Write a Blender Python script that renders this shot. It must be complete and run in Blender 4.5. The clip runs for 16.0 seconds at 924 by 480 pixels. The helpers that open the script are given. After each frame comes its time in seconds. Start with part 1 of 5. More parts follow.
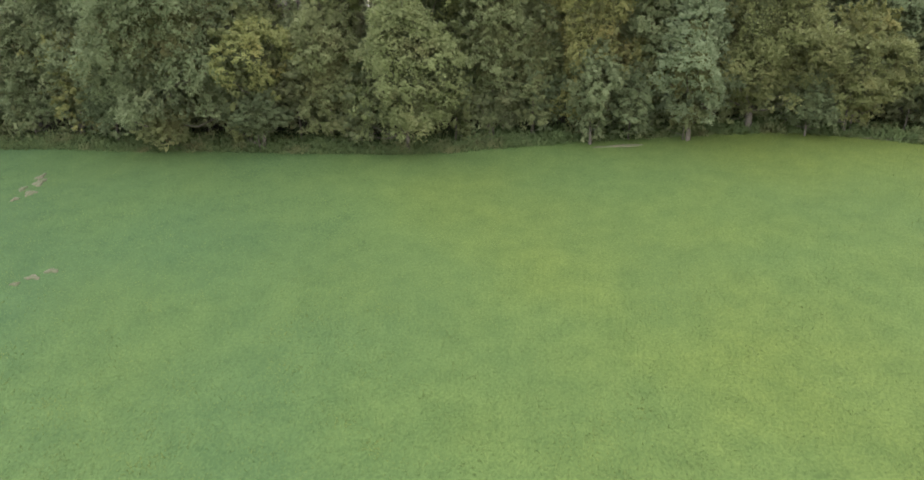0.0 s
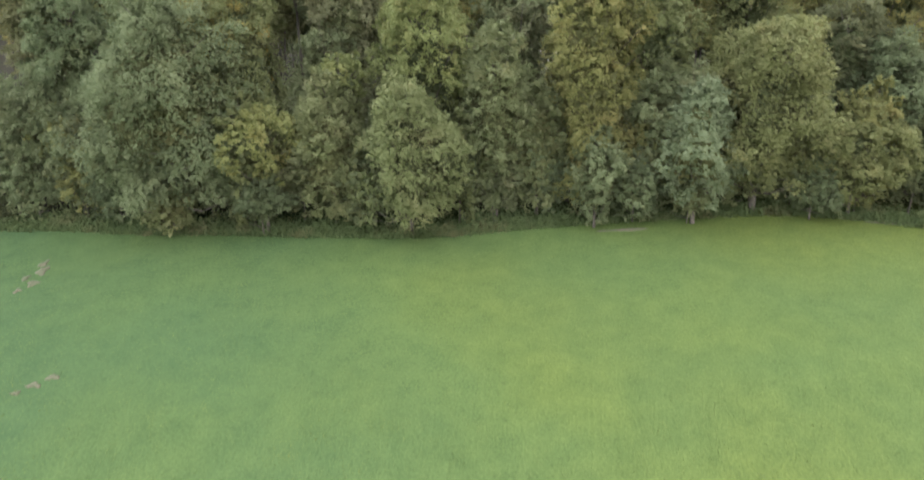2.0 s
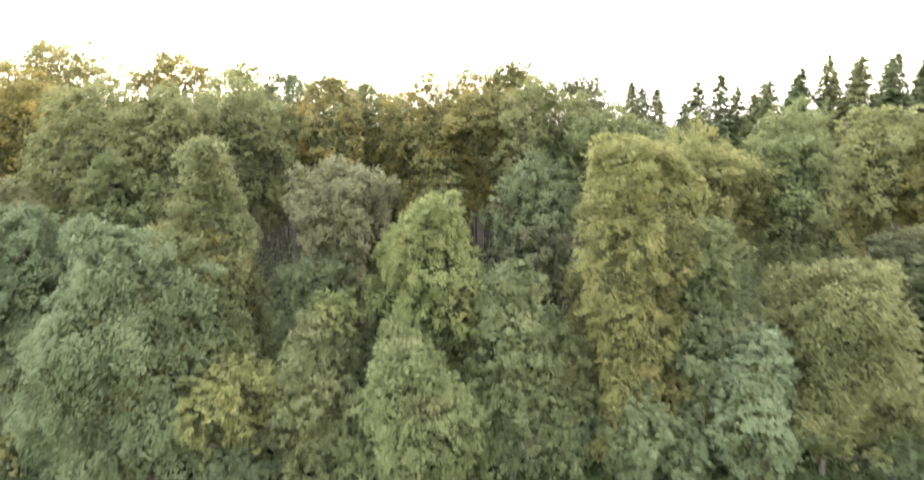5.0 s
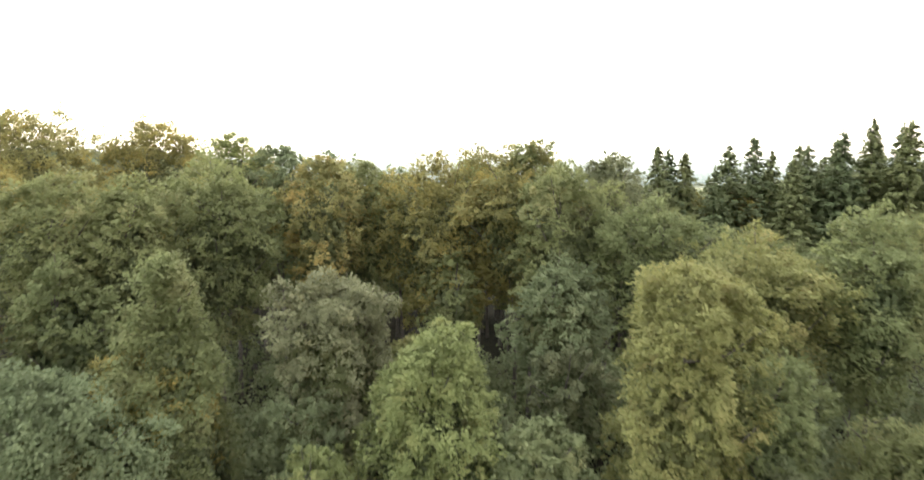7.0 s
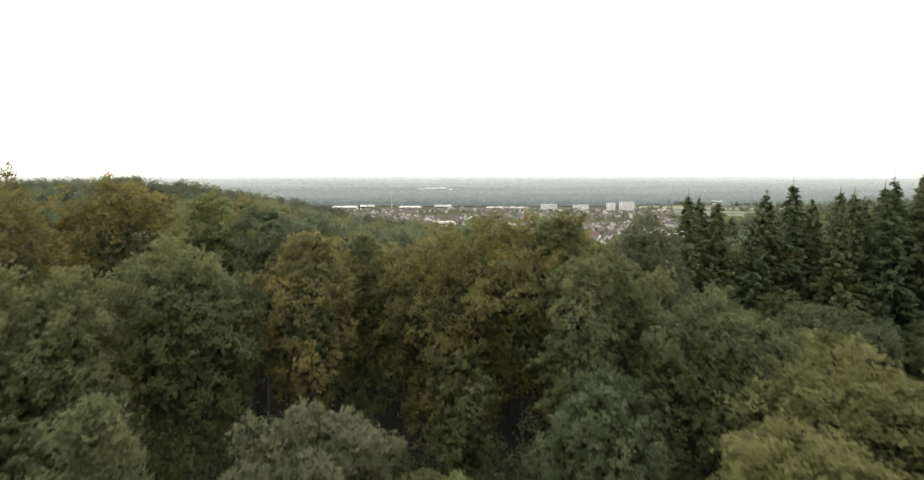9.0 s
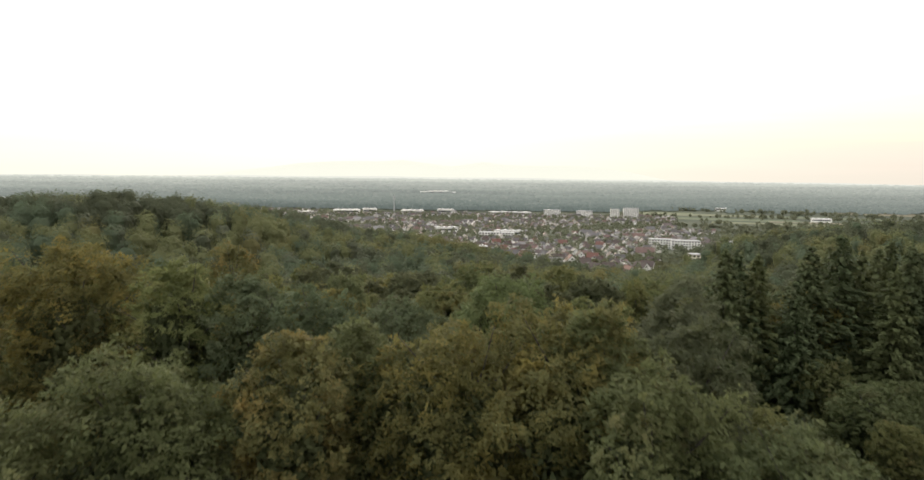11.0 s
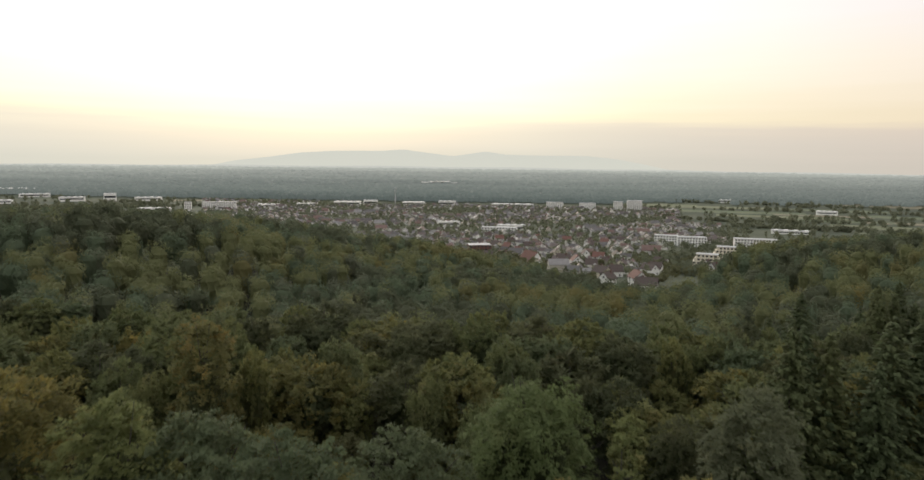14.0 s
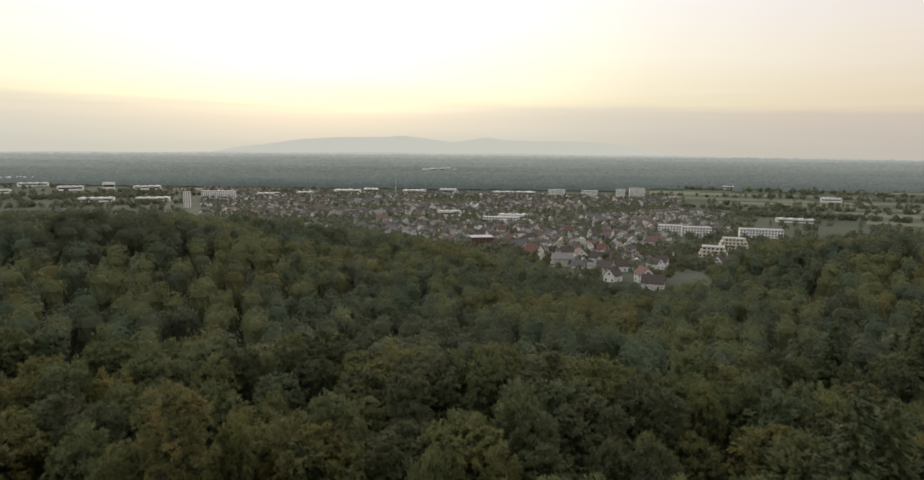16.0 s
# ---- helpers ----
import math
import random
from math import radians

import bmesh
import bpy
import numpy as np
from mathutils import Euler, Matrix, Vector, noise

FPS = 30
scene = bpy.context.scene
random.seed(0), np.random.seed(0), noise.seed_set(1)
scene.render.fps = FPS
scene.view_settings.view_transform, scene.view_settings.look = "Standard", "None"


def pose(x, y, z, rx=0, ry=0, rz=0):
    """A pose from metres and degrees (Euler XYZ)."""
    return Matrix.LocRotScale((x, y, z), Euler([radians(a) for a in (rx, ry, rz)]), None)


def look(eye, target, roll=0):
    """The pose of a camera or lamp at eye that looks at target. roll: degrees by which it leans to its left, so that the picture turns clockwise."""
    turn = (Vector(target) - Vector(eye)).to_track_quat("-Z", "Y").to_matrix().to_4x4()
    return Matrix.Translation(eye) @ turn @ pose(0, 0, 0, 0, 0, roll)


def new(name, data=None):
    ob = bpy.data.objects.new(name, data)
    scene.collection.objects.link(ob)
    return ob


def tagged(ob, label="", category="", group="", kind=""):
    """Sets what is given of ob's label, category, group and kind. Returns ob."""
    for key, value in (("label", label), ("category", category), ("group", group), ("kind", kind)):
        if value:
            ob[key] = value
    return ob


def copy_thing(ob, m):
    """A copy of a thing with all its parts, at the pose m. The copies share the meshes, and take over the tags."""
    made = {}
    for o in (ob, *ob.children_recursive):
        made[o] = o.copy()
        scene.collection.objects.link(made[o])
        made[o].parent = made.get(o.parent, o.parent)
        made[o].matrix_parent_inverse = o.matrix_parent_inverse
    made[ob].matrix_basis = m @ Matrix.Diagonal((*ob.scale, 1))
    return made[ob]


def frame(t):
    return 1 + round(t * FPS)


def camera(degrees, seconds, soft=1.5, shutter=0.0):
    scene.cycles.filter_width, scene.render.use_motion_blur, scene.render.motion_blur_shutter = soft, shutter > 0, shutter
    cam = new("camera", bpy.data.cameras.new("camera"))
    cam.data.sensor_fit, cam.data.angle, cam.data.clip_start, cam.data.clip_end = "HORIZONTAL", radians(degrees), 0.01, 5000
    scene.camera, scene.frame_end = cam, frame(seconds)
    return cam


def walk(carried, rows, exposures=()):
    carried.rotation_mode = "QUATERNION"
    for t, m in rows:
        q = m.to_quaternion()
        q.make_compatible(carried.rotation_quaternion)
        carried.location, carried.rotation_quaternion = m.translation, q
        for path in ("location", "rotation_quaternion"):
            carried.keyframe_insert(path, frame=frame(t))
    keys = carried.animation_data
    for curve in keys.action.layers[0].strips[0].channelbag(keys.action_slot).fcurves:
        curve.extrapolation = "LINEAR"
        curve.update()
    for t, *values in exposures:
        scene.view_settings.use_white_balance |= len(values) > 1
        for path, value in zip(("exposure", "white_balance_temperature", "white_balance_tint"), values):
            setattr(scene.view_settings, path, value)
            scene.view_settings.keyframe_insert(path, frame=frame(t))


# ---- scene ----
cam = camera(68.1, 16.0, 1.5, 0.9)
PATH = [
    (0, (0.862, -0.628, 15.647), (0.602, 17.911, 8.148), -0.4),
    (0.5, (0.788, -0.338, 16.587), (0.528, 18.244, 9.196), -0.4),
    (1, (0.644, -0.020, 17.773), (0.404, 18.622, 10.533), -0.4),
    (1.5, (0.592, 0.554, 19.021), (0.342, 19.281, 12.002), -0.4),
    (2, (0.610, 1.465, 20.421), (0.320, 20.286, 13.661), -0.5),
    (2.5, (0.614, 2.779, 21.931), (0.294, 21.758, 15.631), -0.5),
    (3, (0.419, 4.311, 23.033), (0.129, 23.482, 17.342), -0.5),
    (3.5, (0.090, 6.259, 24.223), (-0.150, 25.603, 19.151), -0.4),
    (4, (-0.094, 8.489, 25.740), (-0.334, 27.963, 21.189), -0.4),
    (4.5, (-0.229, 10.870, 27.121), (-0.479, 30.466, 23.129), -0.4),
    (5, (-0.497, 13.424, 28.600), (-0.737, 33.125, 25.160), -0.4),
    (5.2, (-0.610, 14.488, 29.129), (-0.850, 34.232, 25.950), -0.4),
    (7.3, (-1.300, 26.010, 34.168), (-1.770, 45.881, 31.946), 0),
    (7.5, (-1.541, 27.014, 34.291), (-1.961, 46.905, 32.248), 0.1),
    (8, (-1.975, 29.961, 35.808), (-2.385, 49.849, 33.735), 0.1),
    (8.5, (-2.192, 32.837, 37.171), (-2.652, 52.731, 35.159), 0),
    (9, (-2.513, 35.833, 38.667), (-2.993, 55.726, 36.663), 0),
    (9.5, (-2.848, 38.761, 40.161), (-3.338, 58.655, 38.157), 0.1),
    (10, (-3.179, 41.708, 41.626), (-3.700, 61.602, 39.632), 0.2),
    (10.2, (-3.280, 42.847, 42.169), (-3.810, 62.744, 40.217), 0.3),
    (12.3, (-4.732, 53.303, 47.740), (-5.272, 73.198, 45.760), 0.9),
    (12.5, (-4.804, 54.364, 48.298), (-5.354, 74.254, 46.278), 0.8),
    (13, (-5.206, 57.013, 49.693), (-5.745, 76.894, 47.584), 0.8),
    (13.5, (-5.513, 59.751, 51.064), (-6.064, 79.621, 48.853), 0.8),
    (14, (-5.830, 62.500, 52.364), (-6.400, 82.360, 50.074), 0.7),
    (14.5, (-6.118, 65.268, 53.707), (-6.698, 85.115, 51.306), 0.7),
    (15, (-6.428, 67.914, 55.066), (-7.008, 87.747, 52.555), 0.6),
    (15.5, (-6.644, 70.571, 56.335), (-7.254, 90.392, 53.734), 0.6),
    (16, (-6.977, 73.262, 57.609), (-7.567, 93.069, 54.899), 0.5),
]
walk(cam, [(t, look(eye, target, roll)) for t, eye, target, roll in PATH],
     exposures=[(0, 2.34, 6450, 10), (1.5, 2.46, 6350, 12), (2.5, 2.68, 6250, 15), (4, 3.04, 6250, 17), (5.2, 3.06, 6300, 15), (7.3, 2.22, 6500, 10), (8, 1.76, 6500, 10), (9, 1.08, 6500, 10),
                (10, 0.8, 6500, 10), (12.3, 0.32, 6450, 10), (14, 0.02, 6400, 10), (16, -0.2, 6400, 10)])

# ---- light ----
SUN_EL, SUN_AZ = radians(15), radians(-14)   # the veiled evening sun stands ahead, a little to the west of the view
world = bpy.data.worlds.new("evening_sky")
scene.world = world
world.use_nodes = True
wn, wl = world.node_tree.nodes, world.node_tree.links
wn.clear()
w_out = wn.new("ShaderNodeOutputWorld")
w_bg = wn.new("ShaderNodeBackground")
w_sky = wn.new("ShaderNodeTexSky")
w_sky.sky_type = "NISHITA"
w_sky.sun_disc = False
w_sky.sun_elevation = SUN_EL
w_sky.sun_rotation = SUN_AZ
w_sky.dust_density = 4.0
w_tc = wn.new("ShaderNodeTexCoord")
w_sep = wn.new("ShaderNodeSeparateXYZ")
wl.new(w_tc.outputs["Generated"], w_sep.inputs[0])
# thin high cloud all over: cream at the horizon, white above, streaked into long bands
w_map = wn.new("ShaderNodeMapping")
w_map.inputs["Scale"].default_value = (1.3, 1.3, 26)
wl.new(w_tc.outputs["Generated"], w_map.inputs["Vector"])
w_noise = wn.new("ShaderNodeTexNoise")
w_noise.inputs["Scale"].default_value = 2.2
w_noise.inputs["Detail"].default_value = 5
wl.new(w_map.outputs[0], w_noise.inputs["Vector"])
w_off = wn.new("ShaderNodeMath")
w_off.operation = "MULTIPLY_ADD"
w_off.inputs[1].default_value, w_off.inputs[2].default_value = 0.04, -0.02
wl.new(w_noise.outputs["Fac"], w_off.inputs[0])
w_el = wn.new("ShaderNodeMath")
w_el.operation = "ADD"
wl.new(w_sep.outputs["Z"], w_el.inputs[0])
wl.new(w_off.outputs[0], w_el.inputs[1])
w_ramp = wn.new("ShaderNodeValToRGB")
SKY = [(0.0, (0.68, 0.665, 0.57)), (0.024, (0.73, 0.70, 0.60)), (0.048, (0.77, 0.72, 0.60)), (0.062, (0.92, 0.85, 0.62)), (0.13, (1.0, 0.96, 0.81)), (0.19, (1.0, 0.99, 0.94)), (1.0, (0.96, 0.98, 1.0))]
while len(w_ramp.color_ramp.elements) < len(SKY):
    w_ramp.color_ramp.elements.new(0.5)
for e, (p, c) in zip(w_ramp.color_ramp.elements, SKY):
    e.position, e.color = p, (*c, 1)
wl.new(w_el.outputs[0], w_ramp.inputs[0])
# brighter and yellower towards the hidden sun
w_dot = wn.new("ShaderNodeVectorMath")
w_dot.operation = "DOT_PRODUCT"
w_dot.inputs[1].default_value = (math.sin(SUN_AZ), math.cos(SUN_AZ), 0.12)
wl.new(w_tc.outputs["Generated"], w_dot.inputs[0])
w_glow = wn.new("ShaderNodeValToRGB")
for e, (p, c) in zip((w_glow.color_ramp.elements[0], w_glow.color_ramp.elements.new(0.9), w_glow.color_ramp.elements[-1]), ((0.6, (0.0, 0.0, 0.0)), (0.9, (0.09, 0.08, 0.055)), (1.0, (0.24, 0.215, 0.15)))):
    e.position, e.color = p, (*c, 1)
wl.new(w_dot.outputs["Value"], w_glow.inputs[0])
w_add = wn.new("ShaderNodeMix")
w_add.data_type, w_add.blend_type = "RGBA", "ADD"
w_add.inputs[0].default_value = 1.0
w_band = wn.new("ShaderNodeMapRange")
w_band.inputs["From Min"].default_value, w_band.inputs["From Max"].default_value = 0.036, 0.085
wl.new(w_el.outputs[0], w_band.inputs["Value"])
wl.new(w_band.outputs[0], w_add.inputs[0])
wl.new(w_ramp.outputs[0], w_add.inputs[6])
wl.new(w_glow.outputs[0], w_add.inputs[7])
# a rosier, dimmer sky away from the sun
w_side = wn.new("ShaderNodeMapRange")
w_side.inputs["From Min"].default_value, w_side.inputs["From Max"].default_value = 0.05, 0.6
wl.new(w_sep.outputs["X"], w_side.inputs["Value"])
w_rose = wn.new("ShaderNodeMix")
w_rose.data_type, w_rose.blend_type = "RGBA", "MULTIPLY"
w_rose.inputs[7].default_value = (0.90, 0.82, 0.82, 1)
wl.new(w_side.outputs[0], w_rose.inputs[0])
wl.new(w_add.outputs[2], w_rose.inputs[6])
w_mix = wn.new("ShaderNodeMix")
w_mix.data_type, w_mix.blend_type = "RGBA", "ADD"
w_mix.inputs[0].default_value = 0.007
wl.new(w_rose.outputs[2], w_mix.inputs[6])
wl.new(w_sky.outputs[0], w_mix.inputs[7])
wl.new(w_mix.outputs[2], w_bg.inputs["Color"])
w_bg.inputs["Strength"].default_value = 1.0
wl.new(w_bg.outputs[0], w_out.inputs["Surface"])

sun = new("sun", bpy.data.lights.new("sun", "SUN"))
sun.data.energy = 1.3
sun.data.angle = radians(12)
sun.data.color = (1.0, 0.86, 0.68)
sun_dir = Vector((math.sin(SUN_AZ) * math.cos(SUN_EL), math.cos(SUN_AZ) * math.cos(SUN_EL), math.sin(SUN_EL)))
sun.matrix_world = look(sun_dir * 200, (0, 0, 0))


# ---- materials ----
def material(name, rough=0.8):
    m = bpy.data.materials.new(name)
    m.use_nodes = True
    b = m.node_tree.nodes["Principled BSDF"]
    b.inputs["Roughness"].default_value = rough
    return m, m.node_tree.nodes, m.node_tree.links, b


def ramp(nodes, stops, interp="LINEAR"):
    r = nodes.new("ShaderNodeValToRGB")
    r.color_ramp.interpolation = interp
    el = r.color_ramp.elements
    while len(el) < len(stops):
        el.new(0.5)
    for e, (p, c) in zip(el, stops):
        e.position, e.color = p, (*c, 1)
    return r


def noise_node(nodes, links, scale, detail=4, coord=None, kind="Object"):
    tc = nodes.new("ShaderNodeTexCoord")
    n = nodes.new("ShaderNodeTexNoise")
    n.inputs["Scale"].default_value = scale
    n.inputs["Detail"].default_value = detail
    links.new(coord or tc.outputs[kind], n.inputs["Vector"])
    return n


def mix(nodes, links, fac, a, b, blend="MIX"):
    m = nodes.new("ShaderNodeMix")
    m.data_type, m.blend_type = "RGBA", blend
    for sock, v in ((m.inputs[0], fac), (m.inputs[6], a), (m.inputs[7], b)):
        if isinstance(v, (int, float)):
            sock.default_value = v
        elif isinstance(v, tuple):
            sock.default_value = (*v, 1)
        else:
            links.new(v, sock)
    return m.outputs[2]


def leaf_material(name, dark, light, accent, accent_at=0.62, shine=0.75, through_light=0.42, spread=0.8, patch_scale=0.35, spray_scale=0.8, haze_blue=1.0):
    """Foliage: every leaf, spray and tree has its own tone, and patches have turned."""
    dark, light, accent = [(r * 1.46, g * 1.42, bl * 2.1 * haze_blue) for r, g, bl in (dark, light, accent)]
    mean = [(p + q) / 2 for p, q in zip(dark, light)]
    dark, light = [tuple(c + (p - c) * spread for p, c in zip(end, mean)) for end in (dark, light)]
    m, n, l, b = material(name, shine)
    b.inputs["Specular IOR Level"].default_value = 0.15
    geo = n.new("ShaderNodeNewGeometry")
    info = n.new("ShaderNodeObjectInfo")
    spray = noise_node(n, l, spray_scale, 2)
    stretch = n.new("ShaderNodeMapRange")
    stretch.inputs["From Min"].default_value, stretch.inputs["From Max"].default_value = 0.32, 0.68
    l.new(spray.outputs["Fac"], stretch.inputs["Value"])
    both = mix(n, l, 0.28, stretch.outputs[0], geo.outputs["Random Per Island"])
    tone = ramp(n, [(0.0, dark), (1.0, light)])
    l.new(both, tone.inputs[0])
    patch = noise_node(n, l, patch_scale, 3)
    pr = ramp(n, [(accent_at - 0.1, (0, 0, 0)), (accent_at + 0.12, (1, 1, 1))])
    l.new(patch.outputs["Fac"], pr.inputs[0])
    c = mix(n, l, pr.outputs[0], tone.outputs[0], accent)
    per = ramp(n, [(0.0, (0.84, 0.9, 0.92)), (0.5, (1, 1, 1)), (1.0, (1.18, 1.1, 0.98))])
    l.new(info.outputs["Random"], per.inputs[0])
    c = mix(n, l, 1.0, c, per.outputs[0], "MULTIPLY")
    l.new(c, b.inputs["Base Color"])
    tr = n.new("ShaderNodeBsdfTranslucent")
    l.new(c, tr.inputs["Color"])
    ms = n.new("ShaderNodeMixShader")
    ms.inputs[0].default_value = through_light
    l.new(b.outputs[0], ms.inputs[1])
    l.new(tr.outputs[0], ms.inputs[2])
    l.new(ms.outputs[0], n["Material Output"].inputs["Surface"])
    return m


def bark_material(name, dark, light):
    m, n, l, b = material(name, 0.9)
    f = noise_node(n, l, 6.0, 6)
    r = ramp(n, [(0.3, dark), (0.7, light)])
    l.new(f.outputs["Fac"], r.inputs[0])
    l.new(r.outputs[0], b.inputs["Base Color"])
    bp = n.new("ShaderNodeBump")
    bp.inputs["Distance"].default_value = 0.05
    l.new(f.outputs["Fac"], bp.inputs["Height"])
    l.new(bp.outputs[0], b.inputs["Normal"])
    return m


TONES = {
    "willow": ("willow_leaves", (0.072, 0.096, 0.036), (0.099, 0.127, 0.049), (0.104, 0.122, 0.045), 0.68),
    "maple": ("maple_leaves", (0.088, 0.107, 0.032), (0.12, 0.141, 0.043), (0.135, 0.142, 0.047), 0.62),
    "yellow": ("yellowing_leaves", (0.108, 0.124, 0.033), (0.15, 0.166, 0.044), (0.18, 0.174, 0.045), 0.64),
    "silver": ("silver_leaves", (0.08, 0.112, 0.048), (0.112, 0.148, 0.066), (0.106, 0.134, 0.056), 0.68),
    "green": ("green_leaves", (0.074, 0.094, 0.033), (0.101, 0.122, 0.044), (0.114, 0.126, 0.046), 0.64),
    "olive": ("olive_leaves", (0.086, 0.099, 0.029), (0.116, 0.13, 0.038), (0.13, 0.13, 0.04), 0.62),
    "gold": ("turning_beech_leaves", (0.086, 0.088, 0.024), (0.118, 0.117, 0.03), (0.162, 0.141, 0.03), 0.58),
    "orange": ("orange_tinged_leaves", (0.09, 0.094, 0.027), (0.122, 0.122, 0.033), (0.165, 0.13, 0.03), 0.58),
    "dark": ("shaded_beech_leaves", (0.062, 0.07, 0.025), (0.088, 0.097, 0.034), (0.098, 0.098, 0.034), 0.64),
    "pale": ("pale_leaves", (0.08, 0.089, 0.034), (0.108, 0.119, 0.047), (0.115, 0.117, 0.045), 0.64),
    "ash": ("ash_leaves", (0.092, 0.102, 0.04), (0.122, 0.132, 0.052), (0.128, 0.128, 0.048), 0.64),
    "mid": ("mid_green_leaves", (0.088, 0.109, 0.038), (0.118, 0.142, 0.051), (0.13, 0.138, 0.046), 0.64),
    "amber": ("browning_leaves", (0.084, 0.098, 0.034), (0.114, 0.126, 0.044), (0.14, 0.125, 0.042), 0.66),
    "fresh": ("fresh_green_leaves", (0.092, 0.115, 0.03), (0.126, 0.152, 0.042), (0.135, 0.15, 0.042), 0.66),
    "conifer": ("spruce_needles", (0.052, 0.066, 0.021), (0.075, 0.091, 0.029), (0.076, 0.084, 0.027), 0.7),
    "herb": ("herb_leaves", (0.045, 0.066, 0.018), (0.075, 0.1, 0.028), (0.1, 0.1, 0.035), 0.62),
}
LEAF = {k: leaf_material(*v, through_light=0.3 if k == "conifer" else 0.5) for k, v in TONES.items()}
# bluer copies for distant trees: a tint of haze mixed into the leaf colour
FAR_LEAF = {k: leaf_material("far_" + v[0], *v[1:4], v[4] + 0.06, spread=0.6, patch_scale=0.03, spray_scale=0.2, haze_blue=1.12) for k, v in TONES.items() if k in ("green", "olive", "dark", "gold", "pale", "ash")}
BARK = bark_material("grey_bark", (0.035, 0.031, 0.026), (0.10, 0.09, 0.075))


# ---- the lie of the land ----
PROFILE_Y = [-5000, -600, -60, 0, 40, 60, 80, 100, 125, 160, 240, 300, 400, 500, 600, 745, 1020, 1390, 1800, 2300, 3000, 4000, 4900]
PROFILE_Z = [-30, -26, -12, -7.6, -3.0, -0.3, 2.6, 4.2, 3.2, -1.0, -10.5, -13.5, -18, -25, -33, -42, -51, -58, -61, -59, -46, -25, -6]


def hump(x, y, cx, cy, sx, sy):
    return np.exp(-((x - cx) / sx) ** 2 - ((y - cy) / sy) ** 2)


def ground_z(x, y):
    """Height of the land: a sloping meadow, a wooded brow, a valley with hills on both sides, the plain."""
    x, y = np.asarray(x, float), np.asarray(y, float)
    blend = np.clip((y - 300) / 500, 0, 1)
    d = y * (1 - blend) + np.where(y > 0, np.hypot(x, y), y) * blend
    z = sum(np.interp(d + o, PROFILE_Y, PROFILE_Z) for o in (-9, -4, 0, 4, 9)) / 5
    z = z + 21 * hump(x, y, -165, 290, 80, 100) + 17 * hump(x, y, 185, 330, 85, 110)
    z = z + 8 * hump(x, y, -100, 275, 50, 48) + 11 * hump(x, y, -102, 375, 48, 65) + 4 * hump(x, y, -45, 440, 50, 60)
    z = z + 0.02 * x * np.exp(-((y - 40) / 70) ** 2) * np.exp(-(x / 120) ** 2)
    wob = 0.35 * np.sin(x * 0.11 + 1.3) * np.sin(y * 0.09) + 0.18 * np.sin(x * 0.31) * np.cos(y * 0.27 + 0.5)
    return z + wob * np.exp(-(np.hypot(x, y) / 400) ** 2)


def edge_y(x):
    """Where the meadow ends and the wood begins."""
    bends = [-70, -45, -36, -28, -21, -10, -4, 3.3, 11.6, 22.7, 31, 36, 41, 50, 70]
    depth = [65.0, 63.4, 62.6, 61.0, 60.9, 60.6, 60.0, 61.8, 62.4, 62.9, 62.8, 61.4, 59.6, 58.5, 59.0]
    return sum(np.interp(np.asarray(x) + o, bends, depth) for o in (-3, 0, 3)) / 3


def mesh_from(name, verts, faces, smooth=False):
    me = bpy.data.meshes.new(name)
    me.from_pydata(np.asarray(verts).tolist() if isinstance(verts, np.ndarray) else verts, [], faces.tolist() if isinstance(faces, np.ndarray) else faces)
    if smooth:
        me.polygons.foreach_set("use_smooth", [True] * len(me.polygons))
    me.update()
    return me


def part(name, me, mat, parent=None, label=""):
    """Links a mesh as one object, under a thing or a part where one is given."""
    if isinstance(me, bmesh.types.BMesh):
        bm, me = me, bpy.data.meshes.new(name)
        bm.to_mesh(me)
        bm.free()
    if mat is not None and not me.materials:
        me.materials.append(mat)
    ob = new(name, me)
    ob.parent = parent
    return tagged(ob, label)


